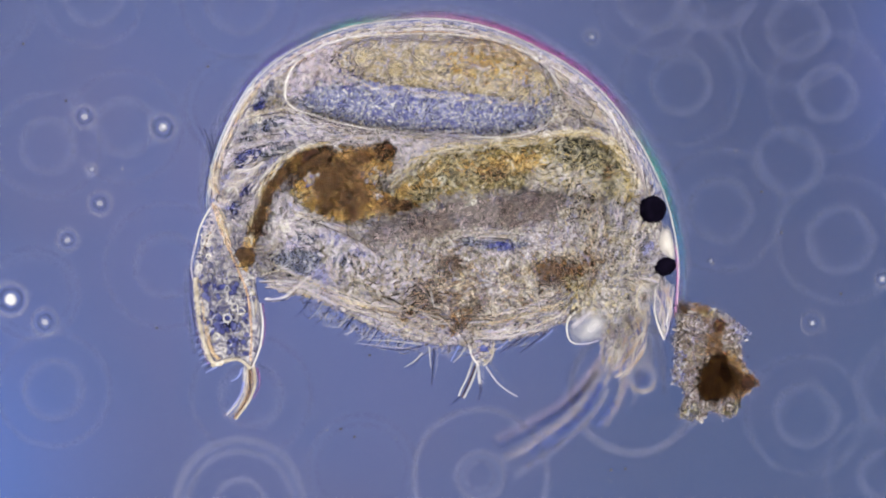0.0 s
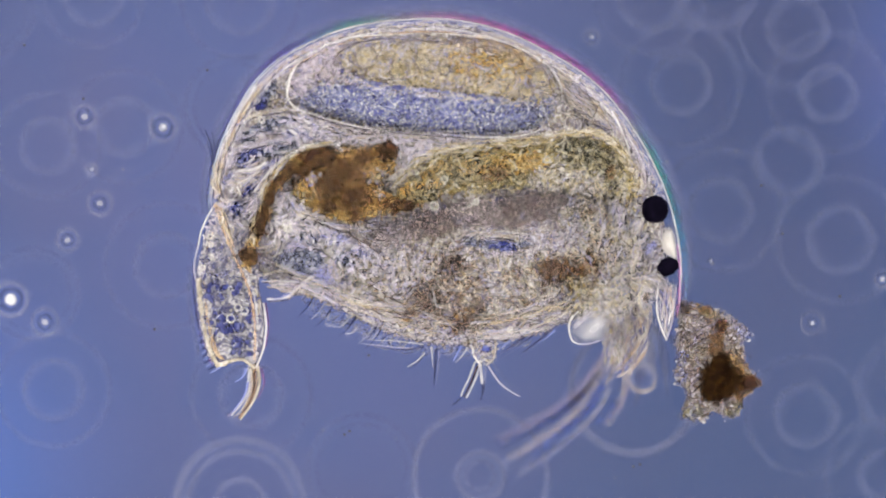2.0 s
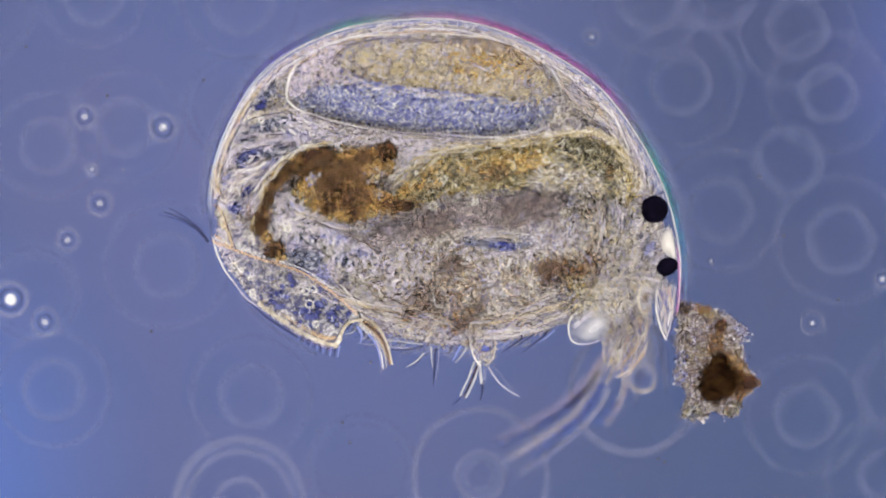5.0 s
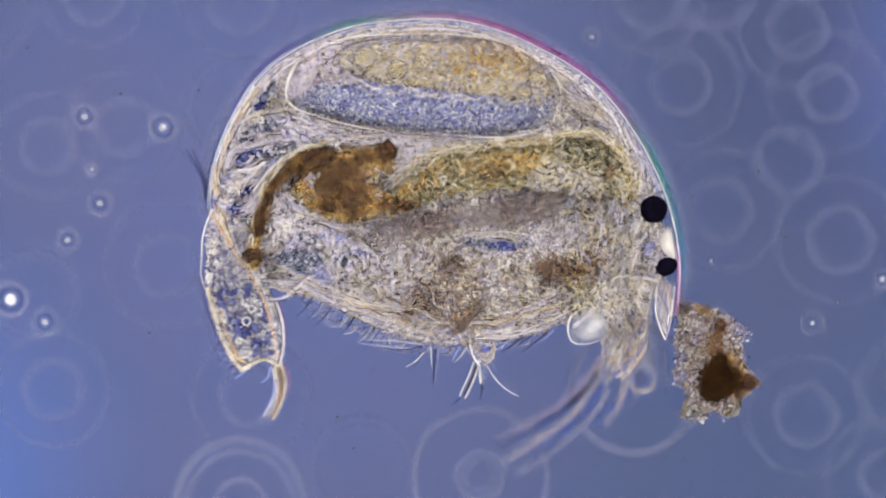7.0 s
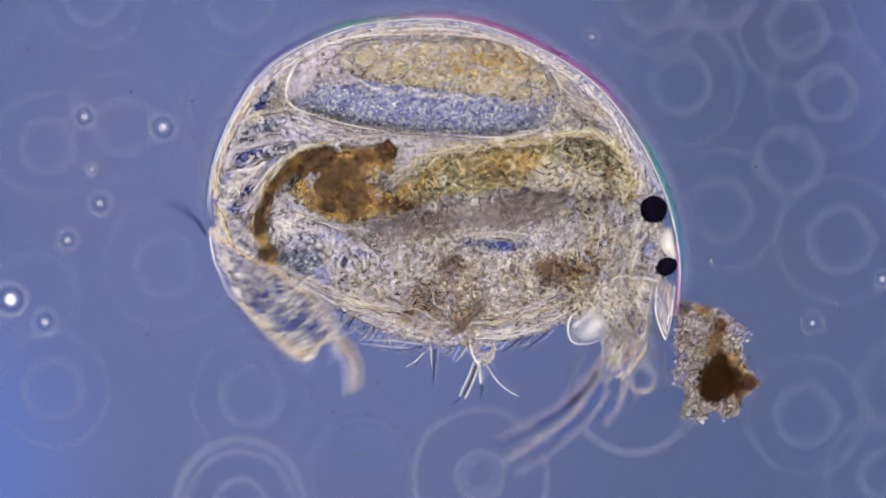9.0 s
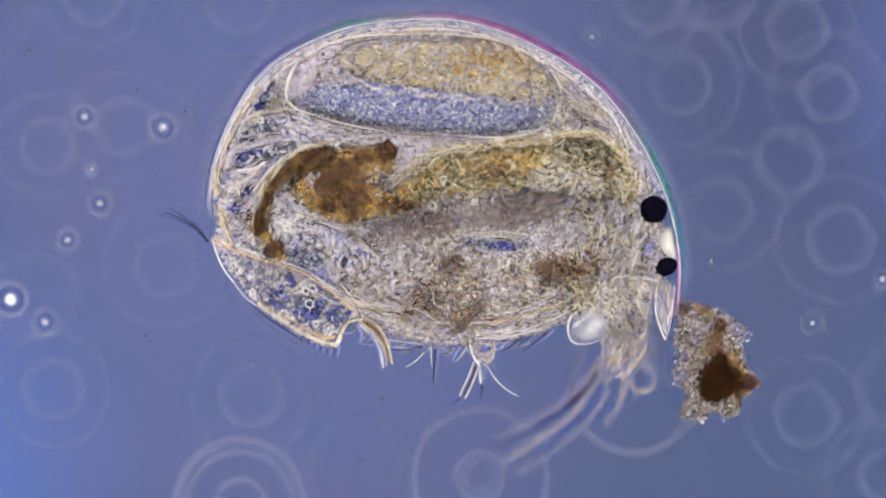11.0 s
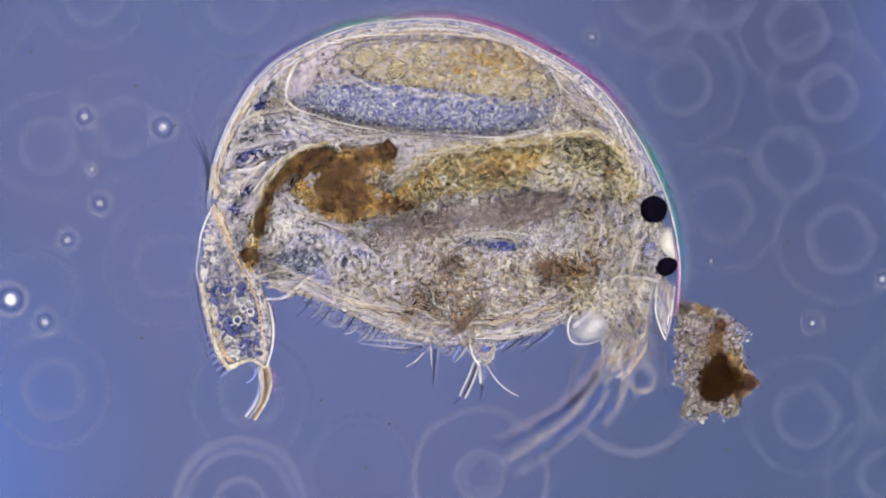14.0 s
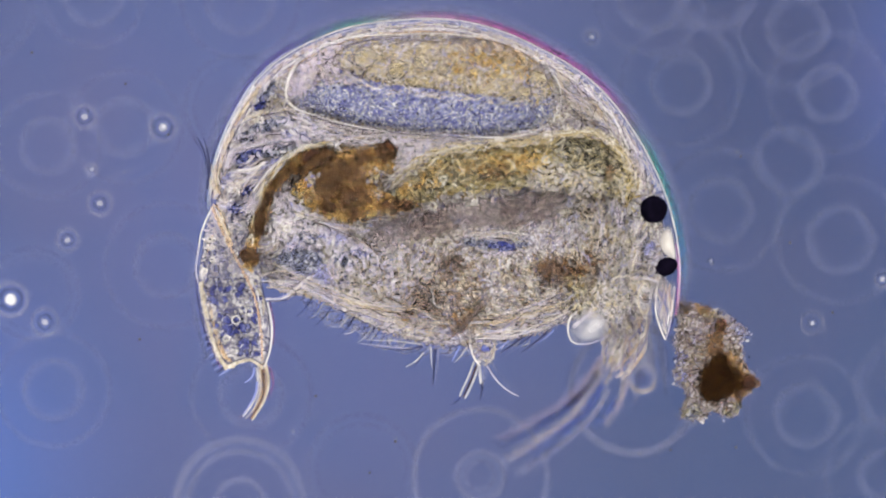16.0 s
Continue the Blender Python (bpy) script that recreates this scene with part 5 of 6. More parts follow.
# eyes, head
part("compound_eye", ball("compound_eye", 1157, 371, 0.05, 24.5, M["eye"], squash=0.8, lump=0.09), flea, "round black compound eye")
part("ocellus", ball("ocellus", 1180, 472, 0.045, 16, M["eye"], squash=0.8, lump=0.2, stretch=1.2, turn=25), flea, "small black ocellus")
part("head_shield", Pillow([(1168, 405), (1186, 396), (1196, 430), (1199, 470), (1186, 462), (1172, 452), (1164, 430)], 0.03, 0.03, 0.01).mesh("head_shield", M["shield"], 48, 8), flea, "white head shield")
rostrum = part("rostrum", Pillow([(1150, 500), (1175, 492), (1198, 505), (1197, 550), (1188, 585), (1178, 603), (1166, 585), (1156, 545)], 0.022, 0.02, 0.005).mesh("rostrum", M["membrane"], 48, 8), flea, "pointed milky rostrum")
part("fibre_field", fibres("rostrum_fibres", [(1154, 505), (1175, 498), (1196, 508), (1192, 552), (1184, 582), (1178, 596), (1168, 580), (1160, 545)], 46, M["fibre_soft"], lambda u, v: 0.028, (16, 44), (0.7, 1.6), lambda u, v: 1.5, sway=0.04), rostrum, "lengthwise pale fibres", "stuff")
for pts, r, m in (([(1163, 508), (1160, 545), (1168, 580), (1178, 602)], 1.8, "white"), ([(1198, 505), (1194, 550), (1187, 582), (1178, 602)], 1.6, "dark_edge"), ([(1194, 508), (1190, 550), (1184, 582), (1178, 600)], 1.6, "lilac"), ([(1178, 510), (1174, 550), (1178, 590)], 1.8, "cream"), ([(1186, 505), (1184, 545), (1180, 575)], 1.4, "lilac")):
    strand("ridge", pts, r, m, rostrum, 0.03)
labrum = part("labrum", Pillow([(1006, 572), (1022, 550), (1050, 528), (1078, 522), (1088, 545), (1082, 580), (1070, 600), (1040, 608), (1016, 610), (1006, 595)], 0.035, 0.03, 0.012).mesh("labrum", M["membrane"], 60, 10), flea, "clear milky labrum flap")
strand("labrum_edge", [(1020, 552), (1010, 562), (1005, 580), (1010, 602), (1024, 610)], 2.2, "white", labrum, 0.03, "", 0.6)
strand("labrum_edge", [(1020, 609), (1040, 609), (1062, 602), (1080, 592)], 2.0, "lilac", labrum, 0.03, "", 0.5)
part("labrum_fold", Pillow([(1020, 602), (1030, 580), (1050, 562), (1074, 548), (1078, 572), (1066, 594), (1042, 604)], 0.012, 0.01, 0.03).mesh("labrum_fold", M["fold"], 40, 8), labrum, "white inner fold")
strand("labrum_fold", [(1014, 580), (1030, 566), (1052, 548)], 5.0, "lilac", labrum, 0.03)
part("grain_field", granules("labrum_grains", [(1020, 545), (1050, 515), (1085, 505), (1095, 545), (1082, 580), (1066, 560), (1045, 548)], 330, M["head_gr"], lambda u, v: 0.05, (1.0, 2.2), (1.2, 3.0), fade=7), labrum, "straw-coloured grains", "stuff")

# antennae with long swimming setae, deep under the head
antenna = strand("antenna", [(1100, 500), (1098, 550), (1090, 600), (1092, 650)], 13, "film", flea, -0.02, "jointed milky antenna")
for pts, r, m in (([(1085, 520), (1080, 570), (1085, 620), (1078, 670)], 5, "veil_cream"), ([(1108, 510), (1112, 560), (1106, 620), (1098, 672)], 6, "veil"), ([(1128, 520), (1132, 560), (1125, 600), (1118, 650)], 7, "veil_cream"), ([(1140, 515), (1146, 560), (1140, 600)], 5, "veil"),
                  ([(1092, 570), (1100, 600), (1090, 640), (1070, 680)], 6, "veil_cream"), ([(1118, 560), (1116, 600), (1122, 640)], 5, "veil_blue")):
    strand("segment", pts, r * 0.9, m, antenna, -0.045, "", 0.6)
# soft lilac haze by the antenna, put in as three wide faint strands
for pts in ([(1130, 540, 3), (1140, 585, 11), (1150, 635, 12), (1156, 690, 1)], [(1112, 580, 3), (1126, 625, 10), (1130, 670, 10), (1122, 720, 1)], [(1154, 560, 2), (1168, 610, 9), (1174, 650, 8), (1178, 700, 1)]):
    part("seta_and_haze", tube("seta_and_haze", [(u, v, -0.075, r) for u, v, r in pts], M["halo_strong"], 10, 6, flat=0.4, rough=0.3), antenna)
part("fibre_field", fibres("antenna_fibres", [(1070, 530), (1100, 505), (1148, 505), (1152, 570), (1135, 640), (1108, 672), (1076, 668), (1062, 640)], 300, M["fibre_soft"], lambda u, v: -0.04, (24, 74), (0.9, 2.2), lambda u, v: 1.65 - (u - 1100) * 0.004 + max(0.0, (v - 585) * 0.007), lift=0.012, sway=0.05), antenna, "pale lengthwise fibres", "stuff")
SETAE = (([(1086, 590), (1071, 637), (1039, 695), (1008, 736), (950, 777), (896, 811)], 3.4, "veil_cream"), ([(1094, 600), (1080, 640), (1050, 690), (1020, 728), (962, 776), (912, 810)], 2.4, "veil_cream"),
         ([(1066, 680), (1046, 712), (1026, 736), (994, 760), (940, 800)], 6.0, "sky_seta"), ([(1048, 715), (1020, 742), (980, 772)], 3.0, "veil_blue"),
         ([(1070, 620), (1052, 650), (1000, 708), (930, 752), (880, 778)], 4.6, "veil_pink"), ([(1060, 655), (1036, 690), (990, 730), (940, 760), (878, 788)], 5.0, "veil_blue"),
         ([(1062, 640), (1034, 684), (1006, 712)], 3.2, "veil_cream"), ([(1044, 676), (1024, 702), (1000, 724)], 3.0, "clump"), ([(1078, 690), (1040, 746), (970, 804), (912, 840)], 4.0, "veil"),
         ([(1072, 706), (1032, 756), (960, 806), (930, 828)], 3.4, "veil_blue"), ([(1104, 660), (1098, 706), (1070, 752)], 5.0, "veil_cream"), ([(1090, 710), (1076, 732), (1054, 752)], 6.5, "sky_seta"),
         ([(1112, 650), (1108, 690), (1090, 730)], 3.6, "veil_pink"), ([(1096, 620), (1086, 660), (1060, 700)], 3.6, "veil"), ([(1080, 600), (1064, 640), (1040, 676)], 3.0, "veil"), ([(1056, 700), (1030, 728), (990, 756), (930, 795), (885, 822)], 2.6, "veil"))
for i, (path, r, m) in enumerate(SETAE):
    for j in (-1, 0, 1):
        spread = [(u + 0.7 * j * r * (0.6 + 0.25 * k), v + 0.7 * j * r * (0.6 + 0.25 * k)) for k, (u, v) in enumerate(path)]
        strand("seta_and_haze", spread, r * (0.62 if j == 0 else 0.42), m, antenna, -0.07 - 0.007 * (i % 4) + 0.006 * j, taper=0.45)

part("grain_field", granules("antenna_grains", [(1072, 560), (1098, 520), (1128, 530), (1122, 590), (1104, 630), (1084, 640), (1070, 620)], 130, M["head_gr"], lambda u, v: -0.015, (1.4, 3.2), (1.4, 4.0), lean=lambda u, v: 1.4, spread=0.4, fade=12), antenna, "cream and brown grains", "stuff")
# more of the haze, put in as a translucent sheet
part("veil", Pillow([(1095, 530), (1130, 520), (1160, 545), (1168, 600), (1160, 660), (1130, 690), (1100, 670), (1090, 600)], 0.01, 0.01, -0.07).mesh("antenna_haze", M["film"], 40, 8), antenna, "faint lilac haze built as a thin sheet")
antennule = part("antennule", ball("antennule", 1141, 526, 0.03, 15, M["membrane"], squash=0.5, lump=0.3, stretch=1.6, turn=90), flea, "small oval milky antennule")
part("edge", tube("antennule_edge", [(1150, 512, 0.042, 1.4), (1141, 502, 0.042, 1.6), (1132, 512, 0.042, 1.8), (1129, 530, 0.042, 2.0), (1133, 548, 0.042, 1.8), (1142, 556, 0.042, 1.4), (1151, 542, 0.042, 1.2)], M["cream"], 7, 6, rough=0.3), antennule)
part("spot", ball("antennule_spot", 1142, 526, 0.042, 7, M["stain"], squash=0.4, lump=0.6, stretch=1.5, turn=70), antennule, "amber spot")
# limbs and their bristles under the belly
limb = part("limb", Pillow([(828, 608), (845, 600), (875, 606), (880, 622), (872, 645), (850, 650), (838, 640)], 0.02, 0.02, 0.0).mesh("limb", M["membrane"], 40, 7), flea, "pale forked limb")
strand("limb_edge", [(832, 608), (838, 632), (850, 648)], 2.0, "white", limb, 0.02)
strand("limb_edge", [(876, 608), (872, 632), (858, 648)], 1.8, "cream", limb, 0.02)
part("lacuna", ball("limb_pocket", 858, 617, 0.02, 7, M["navy"], squash=0.4, lump=0.2, stretch=1.6), limb)
part("grain_field", granules("limb_grains", [(832, 610), (850, 602), (876, 608), (878, 624), (868, 642), (850, 648), (840, 636)], 110, M["trunk_gr"], lambda u, v: 0.02, (1.0, 2.2), (1.2, 3.0), fade=2), limb, "pale grains", "stuff")
for pts, r, m, z, e in (
        ([(839, 640), (829, 668), (818, 690), (814, 702)], 2.4, "paleseta", 0.016, 0.7),
        ([(849, 644), (839, 672), (828, 696), (823, 705)], 2.4, "paleseta", 0.016, 0.7),
        ([(844, 646), (834, 672), (823, 696), (819, 704)], 2.0, "clump", 0.014, 0.6),
        ([(852, 676), (853, 690), (849, 709)], 3.6, "seta", 0.016, 0.25),
        ([(848, 648), (850, 664), (851, 680)], 3.4, "paleseta", 0.02, 0.9),
        ([(857, 650), (857, 666), (856, 680)], 2.0, "veil", 0.02, 0.9),
        ([(862, 648), (880, 675), (900, 692), (918, 702)], 2.4, "lilac", 0.0, 0.4),
        ([(868, 640), (884, 662), (905, 690)], 1.6, "veil", 0.0, 0.4),
        ([(816, 702), (806, 712), (798, 718)], 2.6, "veil_blue", 0.0, 0.3)):
    strand("bristle", pts, r, m, limb, z, "", e)
# bristles of the hind limbs
for pts, r, m in (
        ([(770, 618), (768, 650), (766, 682)], 2.6, "seta"),
        ([(762, 614), (763, 634), (765, 652)], 2.2, "paleseta"),
        ([(776, 618), (774, 650), (770, 672)], 1.8, "veil"),
        ([(750, 625), (735, 640), (718, 650)], 2.0, "paleseta"),
        ([(745, 632), (735, 645), (722, 652)], 1.4, "seta"),
        ([(815, 612), (805, 630), (800, 640)], 2.2, "blueseta"),
        ([(826, 615), (816, 630), (804, 642)], 2.0, "paleseta"),
        ([(748, 610), (700, 604), (650, 602)], 1.6, "paleseta"),
):
    strand("belly_bristle", pts, r, m, flea, 0.012, "", 0.35)
# bristles of the fore limbs
for pts, r, m in (
        ([(748, 614), (710, 620), (660, 614)], 2.0, "seta"),
        ([(740, 618), (690, 614), (636, 608)], 1.4, "lilac"),
        ([(925, 598), (905, 612), (885, 626)], 2.2, "seta"),
        ([(945, 592), (925, 605), (910, 615)], 1.6, "seta"),
        ([(968, 590), (945, 608), (922, 625)], 2.0, "seta"),
        ([(980, 585), (965, 598), (950, 608)], 1.6, "blueseta"),
        ([(900, 604), (890, 612), (880, 620)], 1.6, "blueseta"),
):
    strand("belly_bristle", pts, r, m, flea, 0.012, "", 0.35)
for i in range(17):
    t = i / 16 + 0.02 * rng.normal()
    u, v = 550 + 130 * t, 530 + 60 * t
    s = 22 + 22 * rng.random()
    strand("belly_bristle", [(u + 2, v - 4), (u - 0.28 * s, v + s * 0.38), (u - 0.62 * s - 4 * rng.random(), v + s * 0.72)], 1.1 + 0.8 * rng.random(), ("veil_blue", "veil", "sky_seta", "paleseta", "seta")[i % 5], flea, 0.008, "", 0.3)
part("fringe_hair", fibres("fringe_hair", [(520, 515), (560, 528), (620, 560), (690, 588), (770, 606), (860, 606), (940, 594), (930, 612), (860, 626), (770, 630), (690, 616), (610, 592), (540, 550)], 240, M["fringe"], lambda u, v: 0.0, (10, 34), (0.6, 1.2), lambda u, v: 2.25 - 0.0006 * (u - 700), lift=0.002), flea, "fine pale belly fringe", "stuff")

part("grain_field", granules("belly_pearly_granules", [(480, 470), (560, 420), (650, 440), (720, 450), (780, 440), (900, 425), (1000, 430), (960, 460), (860, 470), (760, 480), (700, 540), (620, 530), (540, 500)], 560, M["pearl_gr"], trunk_form.z_at, (1.0, 2.4), (1.2, 4.0), fade=9, lift=0.005), trunk, "pearly pale grains", "stuff")

# round bubbles inside the body
for u, v, r in ((766, 364, 6.5), (966, 283, 5.5), (505, 398, 7), (508, 405, 6), (938, 503, 3), (840, 358, 4.5), (785, 318, 5), (900, 583, 4), (460, 212, 5)):
    part("oil_drop", ring("oil_drop", u, v, 0.068, r, 1.5, M["ring_white"]), flea, "bright oil-drop outline")

for u, v, r, k, e, m in ((980, 476, 18, 1.5, 0, "umber_gr"), (976, 484, 14, 1.6, 0, "mauve_dark"), (978, 497, 7, 2.4, 0, "dark_gr"), (962, 476, 7, 1.3, 90, "dark_gr"), (1020, 478, 14, 1.4, 10, "umber_gr"), (1040, 466, 10, 1.8, 60, "umber_gr"), (1012, 466, 7, 2.0, 0, "dark_gr"), (842, 550, 8, 3.6, 48, "mauve_dark"),
                         (806, 580, 13, 1.6, 0, "umber_gr"), (798, 468, 20, 1.4, 0, "mauve_dark"), (760, 520, 24, 1.4, -20, "mauve_dark"), (720, 556, 12, 1.6, 20, "umber_gr"), (820, 560, 14, 1.5, 40, "umber_gr"), (604, 482, 5, 1.3, 80, "umber_gr")):
    patch("limb_patch", u, v, r, M[m], lambda a, b: trunk_form.z_at(a, b) + 0.007, trunk, k, e, 0.3 if u > 900 else 0.17, label="brown grains")
part("grain_field", granules("neck_brown_granules", [(1008, 330), (1062, 338), (1070, 400), (1078, 470), (1030, 472), (1036, 400)], 420, M["brown_gr"], trunk_form.z_at, (1.0, 2.2), (1.2, 3.2), fade=8, lift=0.005, lean=lambda u, v: 1.5, spread=0.5), trunk, "brown lengthwise grains", "stuff")
part("grain_field", granules("neck_gold_granules", [(997, 505), (1030, 495), (1066, 505), (1050, 545), (1010, 562)], 260, M["olive_gr"], trunk_form.z_at, (1.0, 2.2), (1.2, 3.2), fade=8, lift=0.005), trunk, "golden grains", "stuff")

# ---- the moving hind body ----
HIP = (450, 397)
tail = new("postabdomen")
tail.parent = flea
tail.location = place(*HIP, 0.0, 0.03)
tagged(tail, "blue-celled swinging hind body with claws")
TAIL = [(356, 440), (349, 490), (352, 535), (362, 585), (377, 628), (386, 645), (402, 655), (424, 644), (448, 640), (467, 651), (478, 625), (481, 580), (474, 540), (464, 500), (462, 455), (452, 410), (438, 374), (412, 356), (386, 356), (368, 384), (358, 412)]
tail_form = Pillow(TAIL, 0.02, 0.012, 0.016, 2.4, HIP, 2, 0.003, 14, centre=(418, 530))
part("tail_body", tail_form.mesh("tail_body", M["tail"], 90, 12), tail, "blue-grey cellular tail")
LOWER = [(366, 500), (400, 480), (450, 490), (468, 530), (474, 590), (466, 635), (440, 636), (400, 642), (380, 620), (366, 570)]
part("grain_field", granules("tail_granules", LOWER, 260, M["tail_gr"], tail_form.z_at, (1.2, 2.8), (1.1, 2.6), origin=HIP, lift=0.002), tail, "navy and white cells", "stuff")
part("fibre_field", fibres("tail_fibres", LOWER, 80, M["fibre_blue"], tail_form.z_at, (8, 24), (0.7, 1.5), curl=20, origin=HIP, lift=0.003), tail, "pale and navy threads", "stuff")
part("grain_field", granules("tail_pale_granules", [(360, 435), (370, 388), (388, 362), (410, 362), (440, 385), (455, 450), (462, 495), (420, 490), (380, 500), (356, 490)], 620, M["pearl_gr"], tail_form.z_at, (1.1, 2.2), (1.4, 3.2), origin=HIP, lift=0.002), tail, "pale grains", "stuff")
part("grain_field", granules("tail_upper_cells", [(360, 450), (372, 400), (395, 390), (430, 430), (455, 470), (462, 500), (420, 500), (380, 505), (358, 490)], 240, M["tail_gr"], tail_form.z_at, (1.3, 3.2), (1.1, 2.4), origin=HIP, lift=0.005), tail, "navy and white cells", "stuff")
# tail margin
for pts, r, m, z in (
        ([(357, 500), (367, 558), (379, 602), (391, 634), (403, 649), (418, 648)], 5.6, "tail_wall", 0.03),
        ([(353, 505), (362, 565), (374, 612), (392, 652)], 2.0, "rim", 0.02),
        ([(398, 653), (424, 642), (446, 638), (468, 652)], 4.4, "tail_wall", 0.028),
        ([(474, 535), (482, 575), (480, 615), (470, 650)], 2.6, "white", 0.024),
        ([(478, 535), (486, 575), (484, 612)], 1.8, "rim", 0.02),
        ([(352, 440), (347, 480), (354, 510)], 2.6, "lilac", 0.024),
        # dark fringe and pale glow outside the tail, put in as tubes
        ([(345, 470), (347, 520), (358, 575), (370, 620)], 3.0, "dark_edge", 0.0),
        ([(338, 480), (340, 530), (350, 585), (364, 635)], 7.0, "halo", -0.01),
        ([(368, 430), (362, 460), (358, 495)], 2.2, "white", 0.03),
):
    strand("tail_edge", pts, r, m, tail, z, "", 0.7, HIP)
# tail folds
for pts, r, m, z in (
        ([(376, 366), (392, 402), (409, 438), (432, 480), (452, 522), (464, 580), (468, 640)], 3.0, "orange", 0.046),
        ([(380, 362), (397, 398), (415, 436), (438, 478), (458, 522), (470, 580)], 2.2, "fold", 0.046),
        ([(373, 372), (388, 408), (405, 445), (428, 488)], 1.5, "lilac", 0.040),
        ([(382, 405), (372, 430), (366, 455)], 2.2, "orange", 0.03),
        ([(378, 364), (365, 388), (355, 416), (351, 445)], 2.2, "white", 0.022),
        ([(370, 376), (360, 395), (352, 420), (347, 450)], 2.0, "rim", 0.016),
        ([(386, 360), (392, 395), (408, 440)], 2.2, "orange", 0.032),
        ([(378, 372), (385, 410), (380, 450)], 1.8, "lilac", 0.032),
        ([(452, 500), (466, 530), (468, 560)], 2.4, "cream", 0.032),
):
    strand("tail_edge", pts, r, m, tail, z, "", 0.7, HIP)
for i in range(13):
    t = i / 12
    u, v = 370 + 26 * t + 26 * max(0, t - 0.75) * 4 * 0.25, 590 + 66 * t - 8 * max(0, t - 0.8)
    strand("tail_spine", [(u + 3, v - 1), (u - 5, v + 3 + 2 * t), (u - 11 - 4 * t, v + 7 + 5 * t)], 1.8 + 0.8 * t, "seta" if i % 2 else "blueseta", tail, 0.012, "", 0.3, HIP)
for pts, r, m, z in (([(464, 642), (469, 678), (463, 708), (446, 742)], 8.5, "amber", 0.014), ([(471, 644), (477, 676), (470, 708), (449, 744)], 3.8, "tail_wall", 0.019), ([(457, 648), (458, 682), (450, 712), (432, 738)], 5.0, "fold", 0.018), ([(464, 646), (469, 685), (461, 716), (444, 741)], 2.4, "clump", 0.022), ([(461, 650), (463, 690), (452, 722), (436, 742)], 2.0, "cream", 0.022), ([(460, 664), (455, 694), (440, 724), (424, 740)], 4.6, "veil_pink", 0.0),
                  ([(452, 652), (447, 668), (434, 678)], 2.8, "blueseta", 0.018), ([(457, 676), (452, 702), (432, 734)], 2.0, "blueseta", 0.020), ([(477, 650), (484, 678), (474, 706)], 2.6, "rim", 0.006)):
    strand("claw", pts, r, m, tail, z, "curved cream and amber tail claw", 0.4, HIP)
cells = 0
while cells < 44:
    u, v = rng.uniform(372, 470), rng.uniform(505, 632)
    if inside(np.array(LOWER, dtype=float), u - 7, v - 7) and inside(np.array(LOWER, dtype=float), u + 7, v + 7):
        part("cell", ball("tail_cell", u, v, tail_form.z_at(u, v) + 0.006, rng.uniform(3.0, 6.8), M["cell"], HIP, 0.4, 0.8, rng.uniform(1.0, 1.8), rng.uniform(0, 180)), tail)
        cells += 1
part("inner_rim", tube("inner_rim", [(366, 500, 0.03, 1.5), (376, 555, 0.032, 3), (387, 598, 0.033, 4.5), (398, 628, 0.033, 5), (412, 640, 0.032, 3)], M["amber"], 8, 6, HIP, rough=0.4), tail, "amber inner rim of the tail")
for u, v, r in ((432, 546, 5.5), (444, 552, 6), (421, 567, 7), (404, 600, 5), (364, 481, 4.5), (378, 460, 4), (374, 425, 4), (376, 440, 4)):
    part("tail_drop", ring("tail_drop", u, v, 0.05, r, 1.3, M["ring_white"], HIP), tail, "bright oil-drop outline")
for u, v, r, s, k, m in ((444, 470, 6, 1.4, 10, "ochre_gr"), (451, 428, 8, 1.4, 75, "ochre_gr"), (444, 456, 12, 1.1, 0, "dark_gr"), (457, 402, 11, 1.4, 80, "dark_gr"), (463, 380, 8, 1.4, 70, "umber_gr")):
    part("pellet", ball("tail_pellet", u, v, 0.043, r * 0.9, M["dkbrown" if m == "dark_gr" else "clump"], HIP, 0.3, 0.5, s, k), tail, "dark brown pellet")
    patch("tail_pellet_grains", u, v, r * 1.2, M[m], 0.051, tail, s, k, 1.2 if m == "dark_gr" else 0.5, HIP, "brown grains")
part("rectum", tube("rectum", [(438, 474, 0.034, 6), (440, 455, 0.034, 12), (450, 425, 0.036, 11), (460, 395, 0.036, 11), (468, 368, 0.036, 9)], M["brown_wall"], 14, 7, HIP, rough=0.4), tail, "amber end of the gut")

# long setae at the bend of the back
setae = new("back_setae")
setae.parent = flea
setae.location = place(367, 325, 0.0)
tagged(setae, "pair of long dark back bristles")
for du, r, m in ((0, 3.0, "seta"), (6, 2.4, "seta"), (-5, 2.0, "veil_blue")):
    strand("back_bristle", [(785, 444), (780 + du * 0.5, 412), (766 + du, 382), (746 + du * 2, 356)], r, m, setae, 0.004, "", 0.3)

# ---- detritus clump beside the head ----
clump = new("detritus_clump")
clump.location = place(1270, 650, 0, 0.04)
tagged(clump, "brown and grey detritus clump with a dark core", "debris")
CO = (1270, 650)
CLUMP = [(1203, 545), (1222, 535), (1240, 545), (1262, 548), (1290, 556), (1310, 572), (1325, 588), (1316, 604), (1322, 625), (1318, 640), (1345, 674), (1336, 692), (1316, 712), (1306, 738), (1285, 742), (1262, 732), (1248, 750), (1222, 742), (1208, 736), (1222, 712), (1212, 690),
         (1196, 668), (1206, 640), (1198, 612), (1204, 580)]
clump_form = Pillow(CLUMP, 0.03, 0.09, -0.005, 2.2, CO, 22, 0.012, 9)
part("clump_mass", clump_form.mesh("clump_mass", M["debris"], 120, 14), clump, "grey flaky detritus")
